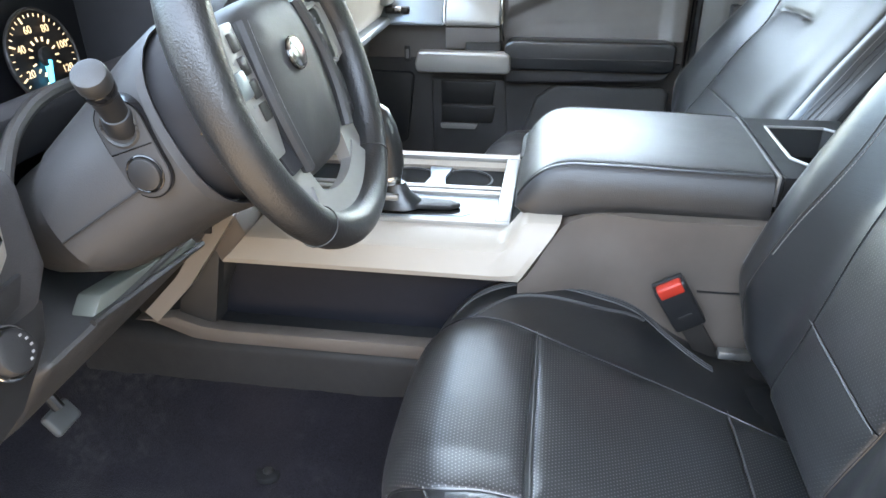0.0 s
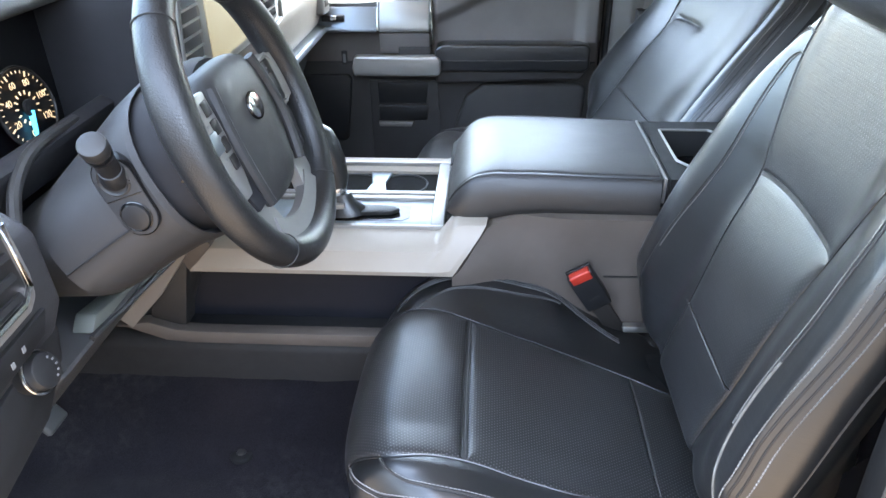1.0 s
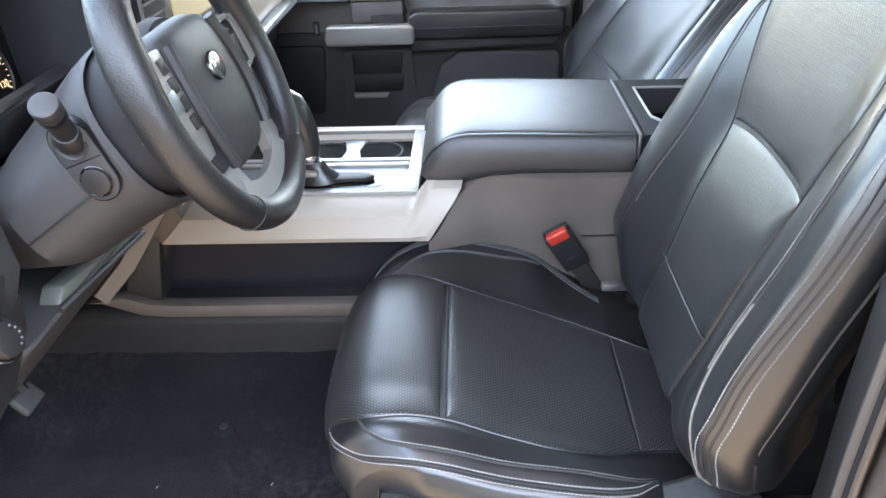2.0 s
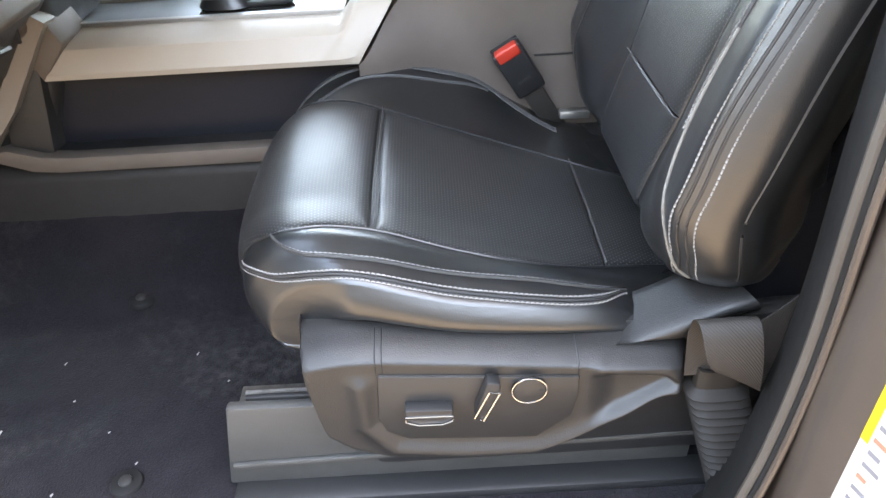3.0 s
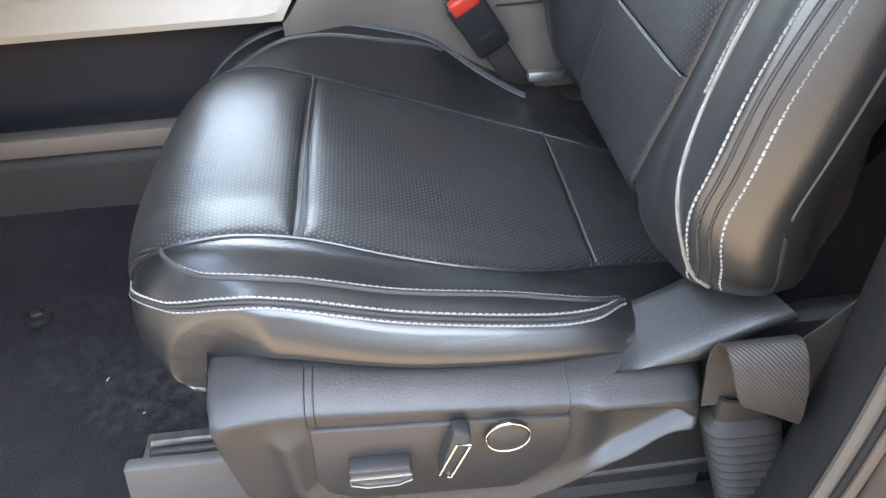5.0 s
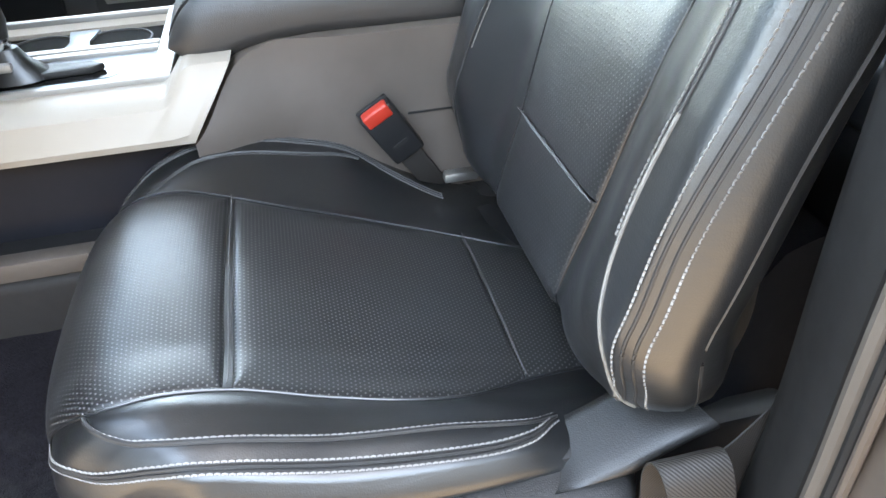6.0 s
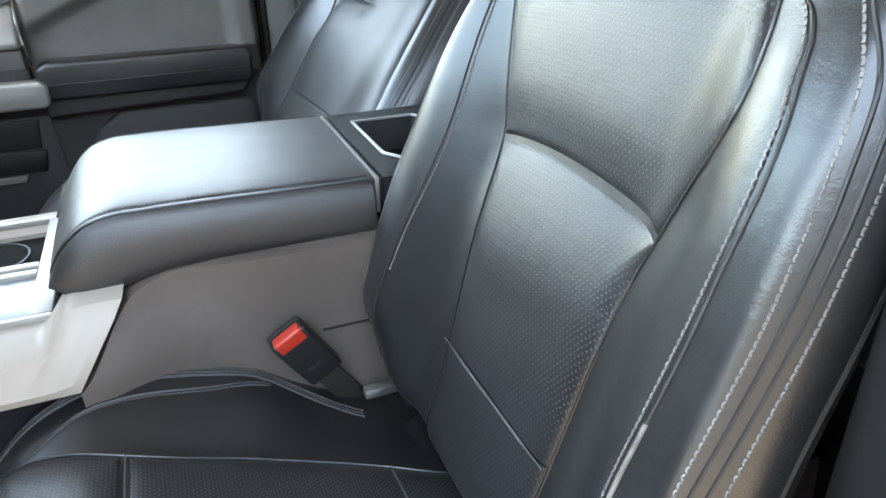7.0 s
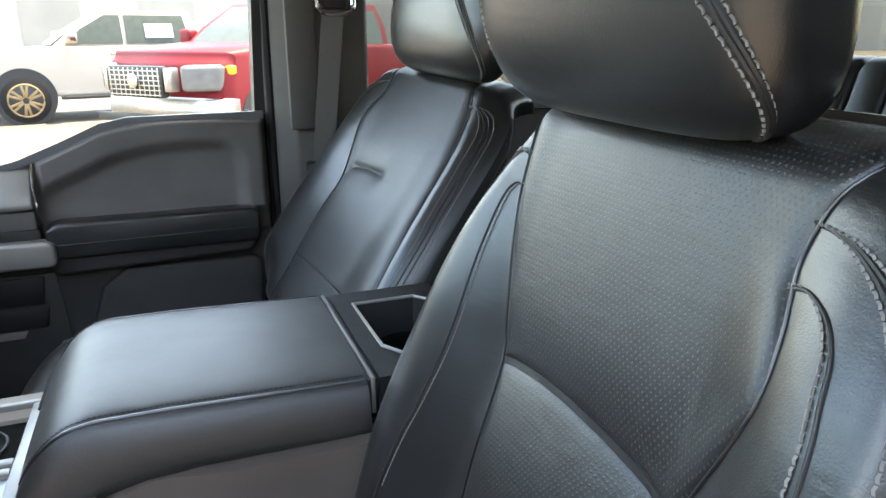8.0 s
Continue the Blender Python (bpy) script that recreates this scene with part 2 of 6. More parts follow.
def smooth_line(pts, n):
    """A Catmull-Rom line through the points, n steps a span."""
    p = [np.array(q, float) for q in pts]
    p = [2 * p[0] - p[1]] + p + [2 * p[-1] - p[-2]]
    out = []
    for i in range(1, len(p) - 2):
        for k in range(n):
            t = k / n
            a, b, c, d = p[i - 1], p[i], p[i + 1], p[i + 2]
            out.append(0.5 * (2 * b + (c - a) * t + (2 * a - 5 * b + 4 * c - d) * t * t + (3 * b - a - 3 * c + d) * t ** 3))
    out.append(p[-2])
    return [Vector(q) for q in out]


def sweep(line, shape, closed=False, caps=True, bm=None, up=Vector((0, 0, 1)), scales=None):
    """Carries a 2D outline (side, up) along a line."""
    bm = bm or bmesh.new()
    line = [Vector(p) for p in line]
    rings = []
    n = len(line)
    for i, p in enumerate(line):
        a = line[(i - 1) % n] if (closed or i) else p
        b = line[(i + 1) % n] if (closed or i < n - 1) else p
        d = (b - a).normalized()
        side = d.cross(up)
        side = side.normalized() if side.length > 1e-5 else Vector((1, 0, 0))
        top = side.cross(d).normalized()
        k = scales[i] if scales else 1.0
        rings.append([bm.verts.new(p + side * (s[0] * k) + top * (s[1] * k)) for s in shape])
    m = len(shape)
    for i in range(n if closed else n - 1):
        q, r = rings[i], rings[(i + 1) % n]
        for j in range(m):
            bm.faces.new((q[j], q[(j + 1) % m], r[(j + 1) % m], r[j]))
    if caps and not closed:
        bm.faces.new(rings[0])
        bm.faces.new(rings[-1][::-1])
    return bm


def circle(r, n=8, k=1.0):
    return [(r * math.cos(2 * math.pi * i / n), k * r * math.sin(2 * math.pi * i / n)) for i in range(n)]


def tube(line, r, n=8, closed=False, bm=None):
    return sweep(line, circle(r, n), closed, True, bm)


def rod(a, b, r0, r1=None, n=20, bm=None, r=0.0):
    """A cylinder or cone from a to b."""
    own = bm is None
    bm = bm or bmesh.new()
    a, b = Vector(a), Vector(b)
    m = Matrix.Translation((a + b) / 2) @ (b - a).to_track_quat("Z", "Y").to_matrix().to_4x4()
    bmesh.ops.create_cone(bm, cap_ends=True, segments=n, radius1=r0, radius2=r0 if r1 is None else r1, depth=(b - a).length, matrix=m)
    return rounded(bm, r, 2, 50) if own else bm


def grid(f, us, vs, uv=None, bm=None):
    """A sheet of points f(u, v), with its own flat coordinates in metres."""
    bm = bm or bmesh.new()
    lay = bm.loops.layers.uv.verify()
    vv = [[bm.verts.new(f(u, v)) for v in vs] for u in us]
    for i in range(len(us) - 1):
        for j in range(len(vs) - 1):
            fc = bm.faces.new((vv[i][j], vv[i + 1][j], vv[i + 1][j + 1], vv[i][j + 1]))
            if uv:
                for lp, (a, b) in zip(fc.loops, ((i, j), (i + 1, j), (i + 1, j + 1), (i, j + 1))):
                    lp[lay].uv = uv(us[a], vs[b])
    return bm


def loft(rings, cap0=True, cap1=True):
    bm = bmesh.new()
    vv = [[bm.verts.new(p) for p in ring] for ring in rings]
    n = len(vv[0])
    for a, b in zip(vv[:-1], vv[1:]):
        for j in range(n):
            bm.faces.new((a[j], a[(j + 1) % n], b[(j + 1) % n], b[j]))
    if cap0:
        bm.faces.new(vv[0])
    if cap1:
        bm.faces.new(vv[-1][::-1])
    return bm


def stitches(line, pitch=0.0050, length=0.0042, r=0.00068, bm=None):
    """Short threads along a line."""
    bm = bm or bmesh.new()
    line = [Vector(p) for p in line]
    gone, at = 0.0, 0.0
    for a, b in zip(line[:-1], line[1:]):
        span = (b - a).length
        if span < 1e-6:
            continue
        d = (b - a) / span
        while at <= gone + span:
            c = a + d * (at - gone)
            side = d.cross(Vector((0.3, 0.2, 0.93))).normalized()
            top = side.cross(d)
            ends = []
            for k, h in ((-0.5, 0.0), (0.0, 1.0), (0.5, 0.0)):
                q = c + d * (k * length) + top * (h * r * 0.8)
                ends.append([bm.verts.new(q + side * (r * s[0]) + top * (r * s[1])) for s in ((-1, -0.6), (1, -0.6), (0, 1))])
            for q, w in zip(ends[:-1], ends[1:]):
                for j in range(3):
                    bm.faces.new((q[j], q[(j + 1) % 3], w[(j + 1) % 3], w[j]))
            at += pitch
        gone += span
    return bm


def sstep(a, b, x):
    t = max(0.0, min(1.0, (x - a) / (b - a)))
    return t * t * (3 - 2 * t)


def curve(xs, ys):
    """A smooth function through points."""
    xs, ys = np.array(xs, float), np.array(ys, float)
    m = np.gradient(ys, xs)
    def f(x):
        x = min(max(x, xs[0]), xs[-1])
        i = int(min(max(np.searchsorted(xs, x) - 1, 0), len(xs) - 2))
        h = xs[i + 1] - xs[i]
        t = (x - xs[i]) / h
        return float(ys[i] * (1 + 2 * t) * (1 - t) ** 2 + h * m[i] * t * (1 - t) ** 2 + ys[i + 1] * t * t * (3 - 2 * t) - h * m[i + 1] * t * t * (1 - t))
    return f


# ---- ground and cab shell ----
def ground_mat():
    m, nt, b = nodes_of("lot_concrete")
    a, f = noisy(nt, 0.5, 5.0), noisy(nt, 60.0, 3.0)
    c = mixed(nt, ramp(nt, a, 0.3, 0.7), (0.068, 0.056, 0.044), (0.094, 0.077, 0.061))
    c = mixed(nt, math_node(nt, "MULTIPLY", ramp(nt, f, 0.4, 0.7), 0.3), c, (0.085, 0.072, 0.06))
    nt.links.new(c, b.inputs["Base Color"])
    b.inputs["Roughness"].default_value = 0.9
    bumped(nt, b, f, 0.4, 0.01)
    return m


ground = tagged(part("ground", box(-600, 600, -600, 600, -0.5, 0.0), ground_mat(), smooth=0), "pale sunlit concrete car lot reaching the horizon", "ground", kind="structure")

# plain wall added out of view past the open door, dims low sky
wall_m = plain("grey_stucco", (0.13, 0.13, 0.133), 0.9, var=0.25, scale=0.6, grain=0.5, grain_scale=60)
dimming_wall = tagged(part("wall_unseen", box(-40, 40, -6.9, -6.5, -0.2, 3.9, 0.02), wall_m), "plain grey wall added out of view to dim the driver's side", "wall", kind="structure")
part("parapet", box(-40, 40, -7.0, -6.4, 3.9, 4.15, 0.02), wall_m, dimming_wall)

SHED_DOOR = plain("shed_door_paint", (0.24, 0.225, 0.21), 0.7, var=0.2, scale=0.4)
# long pale sheds added along the far edge to block bright low sky
for k, (x0, x1, y0, hgt) in enumerate(((-90, -14, 46, 7.5), (-10, 34, 52, 6.5), (38, 110, 44, 8.0))):
    shed = tagged(part("added_shed", box(x0, x1, y0, y0 + 12, -0.2, hgt, 0.05), plain("shed_cladding", (0.33, 0.31, 0.285), 0.8, var=0.2, scale=0.15), smooth=0), "long pale shed added to cover the bright low sky", "building", "sheds beyond the lot")
    part("roof_edge", box(x0 - 0.4, x1 + 0.4, y0 - 0.5, y0 + 12.4, hgt, hgt + 0.3, 0.05), SHED_DOOR, shed)
    for j in range(int((x1 - x0) / 7)):
        part("shed_door", box(x0 + 2 + 7 * j, x0 + 5.5 + 7 * j, y0 - 0.06, y0 + 0.1, 0.0, 3.6), SHED_DOOR, shed, smooth=0)

# cab floor: carpet with a raised flank towards the tunnel
def floor_z(x, y):
    z = 0.655 + 0.145 * sstep(-0.33, -0.19, y) + 0.25 * sstep(-0.62, -0.95, x)
    z += 0.004 * noise.noise(Vector((x * 9, y * 9, 0))) + 0.0025 * noise.noise(Vector((x * 31, y * 31, 3)))
    plug = math.hypot(x + 0.286, y + 0.305)
    return z + 0.012 * math.exp(-(plug / 0.03) ** 2) - 0.02 * math.exp(-(plug / 0.012) ** 2)


fs = [i * 0.012 - 0.98 for i in range(130)]
gs = [-0.72 + i * 0.012 for i in range(45)]
floor = tagged(part("floor", grid(lambda x, y: (x, y, floor_z(x, y)), fs, gs), CARPET, smooth=60), "worn black carpet with lint in the driver's footwell", "floor", kind="structure")
part("floor_pan", box(-1.0, 1.8, -0.70, 0.80, 0.52, 0.60), BLACK, floor)
part("rear_carpet", box(0.585, 1.75, -0.70, 0.78, 0.60, 0.66, 0.01), CARPET, floor)
part("passenger_carpet", box(-0.98, 0.60, 0.18, 0.78, 0.60, 0.67, 0.01), CARPET, floor)
for k, (x, y, rr) in enumerate([(-0.33, -0.47, .0022), (-0.21, -0.58, .0018), (-0.41, -0.52, .003), (-0.12, -0.45, .0016), (-0.30, -0.62, .0025), (-0.37, -0.40, .0016), (-0.26, -0.53, .002), (-0.44, -0.60, .0022), (-0.18, -0.39, .0018)]):
    part("lint", rod((x, y, floor_z(x, y) + 0.001), (x + 0.003, y + 0.002 * (k % 3), floor_z(x, y) + 0.003), rr * 0.55, rr * 0.3, 6), WHITE_LABEL, floor)

for cx, cy in ((-0.281, -0.293), (-0.212, -0.607)):
    plug = part("carpet_plug", rod((cx, cy, floor_z(cx, cy) - 0.004), (cx, cy, floor_z(cx, cy) + 0.005), 0.021, 0.019, 28, r=0.002), RUBBER, floor, "round black carpet plug")
    part("plug_head", rod((cx, cy, floor_z(cx, cy) + 0.004), (cx, cy, floor_z(cx, cy) + 0.009), 0.009, 0.008, 16, r=0.002), PLASTIC, plug)

# cab shell: roof, walls with window openings, front and back
shell = tagged(part("ceiling", box(-0.30, 1.85, -0.80, 0.86, 1.93, 1.99, 0.02), HEADLINER), "pale cloth headliner under the cab roof", "ceiling", kind="structure")
rear_wall = tagged(part("wall_rear", box(1.76, 1.84, -0.86, 0.90, 0.55, 1.44, 0.01), PILLAR), "dark trimmed back wall of the cab below the rear window", "wall", kind="structure")
part("rear_window_post", box(1.77, 1.84, -0.86, -0.70, 1.44, 1.93), PILLAR, rear_wall)
part("rear_window_post", box(1.77, 1.84, 0.74, 0.90, 1.44, 1.93), PILLAR, rear_wall)
part("rear_glass", box(1.79, 1.796, -0.70, 0.74, 1.44, 1.93), GREY_GLASS, rear_wall)
tagged(part("wall_front", box(-1.06, -0.98, -0.80, 0.86, 0.55, 1.20, 0.01), BLACK), "black firewall beyond the pedals", "wall", kind="structure")
# black instead of trim grey carries the shade in the rear of the cab
left_rear = tagged(part("wall_left", box(0.60, 1.80, -0.92, -0.80, 0.55, 1.38, 0.02), BLACK), "rear door behind the driver's pillar, black for the shade there", "wall", kind="structure")
part("door_post", box(1.62, 1.80, -0.90, -0.78, 1.38, 1.93), PILLAR, left_rear)
# pane tinted dark to keep daylight out behind the driver's seat
part("door_glass", box(0.66, 1.62, -0.86, -0.854, 1.38, 1.93), TINTED, left_rear)
sill = tagged(part("door_sill", box(-0.95, 0.62, -0.88, -0.735, 0.50, 0.63, 0.015), BLACK), "black door sill under the open driver's doorway", "sill", kind="structure")
windshield = tagged(part("windshield_frame", tube(smooth_line([(-1.05, -0.76, 1.2), (-0.70, -0.75, 1.58), (-0.28, -0.72, 1.93)], 6), 0.035, 8), PILLAR), "dark windshield pillars beside the dashboard", "pillar", kind="structure")
part("pillar", tube(smooth_line([(-1.05, 0.82, 1.2), (-0.70, 0.81, 1.58), (-0.28, 0.78, 1.93)], 6), 0.035, 8), PILLAR, windshield)

# pane added with a heavy tint that cuts sky light from ahead
part("windshield_glass", prism([(-1.06, 1.205), (-0.31, 1.935), (-0.306, 1.931), (-1.056, 1.201)], "y", -0.74, 0.80), glass_mat("windshield_tint", (0.50, 0.59, 0.65)), windshield, "laminated windshield tinted to dim the sky ahead").visible_shadow = False

# driver's side B pillar with its rubber door seal
SEAL = smooth_line([(0.492, -0.705, 1.95), (0.490, -0.705, 1.40), (0.492, -0.705, 1.15), (0.498, -0.705, 1.00), (0.497, -0.705, 0.90), (0.489, -0.705, 0.80), (0.470, -0.705, 0.71), (0.410, -0.705, 0.648), (0.014, -0.705, 0.64), (-0.59, -0.705, 0.64)], 7)
pillar = tagged(part("pillar_left", prism([(0.512, -0.68), (0.486, -0.745), (0.480, -0.765), (0.470, -0.80), (0.4905, -0.87), (0.53, -0.915), (0.62, -0.92), (0.62, -0.68)], "z", 0.50, 1.95, 0.008, 3), JAMB), "painted driver's side door pillar with rubber seal", "pillar", kind="structure")
# inner trim black as well, for the same rear shade
part("inner_trim", box(0.545, 0.62, -0.70, -0.662, 0.62, 1.93, 0.012), BLACK, pillar)
part("door_seal", sweep(SEAL, [(0.024, 0.038), (0.014, 0.037), (0.006, 0.030), (-0.002, 0.016), (-0.004, 0.010), (-0.009, 0.0), (-0.015, -0.014), (-0.020, -0.026), (-0.021, -0.036), (-0.014, -0.041), (0.010, -0.03), (0.034, 0.0)], up=Vector((0, 1, 0))), RUBBER, pillar, "soft black rubber seal")
SEAL2 = [p + Vector((-0.022, -0.047, 0)) for p in SEAL[:50]]
part("seal_lip", sweep(SEAL2, circle(0.0060, 8), up=Vector((0, 1, 0))), LIP, pillar, "taupe seal lip")
SEAL3 = [p + Vector((-0.021, -0.0560, 0)) for p in SEAL[:50]]
part("door_seal", sweep(SEAL3, circle(0.0042, 8), up=Vector((0, 1, 0))), RUBBER, pillar, "thin black rubber seal")
SEAL4 = [p + Vector((-0.022, -0.0630, 0)) for p in SEAL[:50]]
part("seal_lip", sweep(SEAL4, circle(0.0035, 8), up=Vector((0, 1, 0))), JAMB, pillar)

# ---- seats ----
R_NOSE = 0.067
Z_C = curve([-0.06, 0.0, 0.05, 0.12, 0.2, 0.3, 0.37, 0.48], [0.963, 0.972, 0.975, 0.965, 0.937, 0.907, 0.888, 0.870])
RISE_OUT = curve([-0.06, 0.013, 0.05, 0.1, 0.2, 0.3, 0.36, 0.40, 0.48], [0.0, 0.010, 0.020, 0.026, 0.034, 0.044, 0.044, 0.03, 0.02])
RISE_IN = curve([-0.06, 0.013, 0.05, 0.1, 0.2, 0.26, 0.3, 0.36, 0.48], [0.0, 0.006, 0.014, 0.024, 0.042, 0.040, 0.022, 0.004, 0.0])
HALF = curve([-0.06, 0.0, 0.05, 0.1, 0.3, 0.38, 0.48], [0.202, 0.226, 0.245, 0.250, 0.250, 0.238, 0.22])
PANEL_OUT = curve([-0.06, -0.035, -0.02, 0.007, 0.03, 0.07, 0.12, 0.2, 0.26, 0.3, 0.37, 0.48], [0.112, 0.120, 0.131, 0.146, 0.149, 0.146, 0.145, 0.151, 0.156, 0.152, 0.126, 0.11])
PANEL_IN = curve([-0.06, 0.0, 0.022, 0.065, 0.125, 0.237, 0.30, 0.365, 0.43, 0.48], [0.148, 0.154, 0.156, 0.154, 0.142, 0.134, 0.124, 0.108, 0.082, 0.07])


def along(s):
    """Arc length over the cushion from its back edge: place, drop over the nose and how far it is nose."""
    if s <= 0.445:
        x = 0.475 - s
        return x, 0.0
    a = (s - 0.445) / R_NOSE
    if a <= 1.6:
        return 0.03 - R_NOSE * math.sin(a), R_NOSE * (1 - math.cos(a))
    rest = s - 0.445 - 1.6 * R_NOSE
    b = min(1.57, rest / 0.02)
    return 0.03 - R_NOSE * math.sin(1.6) + 0.02 * (1 - math.cos(b)) + max(0.0, rest - 0.0314), R_NOSE * (1 - math.cos(1.6)) + 0.02 * math.sin(b)


def cushion_top(s, u):
    x, drop = along(s)
    rise = (RISE_OUT(x) if u > 0 else RISE_IN(x)) * sstep(0.12, 0.235, abs(u))
    back = (0.074 if u > 0 else 0.032) * (abs(u) / 0.245) ** 3 * sstep(0.16, -0.04, x)
    crown = 0.005 * (1 - min(1.0, abs(u) / 0.14) ** 2)
    return Vector((x + back, u, Z_C(x) + rise + crown - drop))


BACK_X = curve([0.90, 0.96, 1.055, 1.16, 1.245, 1.35, 1.47, 1.52], [0.392, 0.404, 0.432, 0.462, 0.492, 0.5245, 0.562, 0.58])
BACK_G = curve([0.90, 0.96, 1.05, 1.22, 1.30, 1.36, 1.42, 1.5], [0.85, 0.95, 1.0, 1.0, 1.0, 0.85, 0.5, 0.1])
BACK_H = curve([0.925, 0.94, 0.965, 1.0, 1.06, 1.2, 1.3, 1.36, 1.40, 1.43, 1.455, 1.472], [0.20, 0.222, 0.243, 0.254, 0.257, 0.252, 0.249, 0.243, 0.232, 0.214, 0.187, 0.15])
BACK_P = curve([0.93, 1.0, 1.05, 1.15, 1.22, 1.25, 1.28, 1.31, 1.348, 1.373, 1.403, 1.431, 1.475], [0.10, 0.103, 0.107, 0.113, 0.117, 0.127, 0.140, 0.154, 0.165, 0.160, 0.148, 0.151, 0.180])
BACK_PI = curve([0.93, 1.0, 1.05, 1.128, 1.186, 1.25, 1.316, 1.387, 1.43, 1.475], [0.075, 0.078, 0.080, 0.086, 0.094, 0.104, 0.122, 0.139, 0.146, 0.152])


BACK_I = curve([0.925, 0.94, 0.965, 1.0, 1.06, 1.12, 1.2, 1.27, 1.33, 1.38, 1.41, 1.435, 1.455, 1.472], [0.20, 0.222, 0.243, 0.250, 0.252, 0.248, 0.236, 0.222, 0.210, 0.195, 0.182, 0.166, 0.150, 0.13])


def half_at(z, u):
    return BACK_H(z) if u > 0 else BACK_I(z)


def crease_z(u):
    return 1.246 + 0.009 * (1 - min(1.0, abs(u) / 0.115) ** 2)


def back_front(z, u):
    x = BACK_X(z) - 0.040 * BACK_G(z) * sstep(0.105, 0.20, abs(u)) + 0.05 * sstep(1.43, 1.48, z) ** 2
    x += 0.03 * sstep(0.975, 0.925, z) ** 2 + 0.040 * sstep(1.05, 0.94, z) * sstep(0.12, 0.22, abs(u))
    h = half_at(z, u)
    x += 0.022 * sstep(h - 0.02, h + 0.004, abs(u)) + (0.012 * sstep(1.20, 1.40, z) * sstep(0.12, 0.20, -u) if u < 0 else 0)
    dz = z - crease_z(u)
    x += 0.0065 * math.exp(-(dz / (0.028 if dz > 0 else 0.066)) ** 2) * sstep(0.140, 0.085, abs(u))
    return Vector((x, u, z))


def back_front_flat(z, u):
    """The passenger's backrest: one smooth panel with a short crease that fades towards the console."""
    p = back_front(z, u)
    dz = z - crease_z(u)
    p.x -= 0.0065 * math.exp(-(dz / (0.028 if dz > 0 else 0.066)) ** 2) * sstep(0.140, 0.085, abs(u))
    p.x += (0.0045 * math.exp(-(dz / 0.005) ** 2) + 0.006 * math.exp(-(dz / 0.03) ** 2)) * sstep(-0.04, 0.01, u) * sstep(0.125, 0.105, u)
    return p


def back_surf(z, u):
    """The backrest's front, carried on round its sides."""
    h = half_at(z, u)
    if abs(u) <= h:
        return back_front(z, u)
    sg = 1 if u > 0 else -1
    e = back_front(z, sg * h)
    dep = side_depth(z, u)
    q = min(1.0, (abs(u) - h) / dep)
    out = 0.014 * math.sin(math.pi * min(1, q * 2.1)) - 0.13 * q * q - 0.0035 * math.exp(-((abs(u) - h - 0.034) / 0.006) ** 2) if u > 0 else 0.016 * math.sin(math.pi * min(1, q * 1.1)) - 0.02 * q * q
    return Vector((e.x + dep * q, sg * (h + out), z - 0.032 * q * sstep(1.38, 1.47, z)))


def side_depth(z, u):
    return (0.175 if u > 0 else 0.110) - 0.05 * sstep(1.1, 1.45, z)


ROLL = curve([0.10, 0.13, 0.155, 0.19, 0.217, 0.245, 0.30], [0.0, 0.007, 0.011, -0.008, -0.023, -0.036, -0.039])


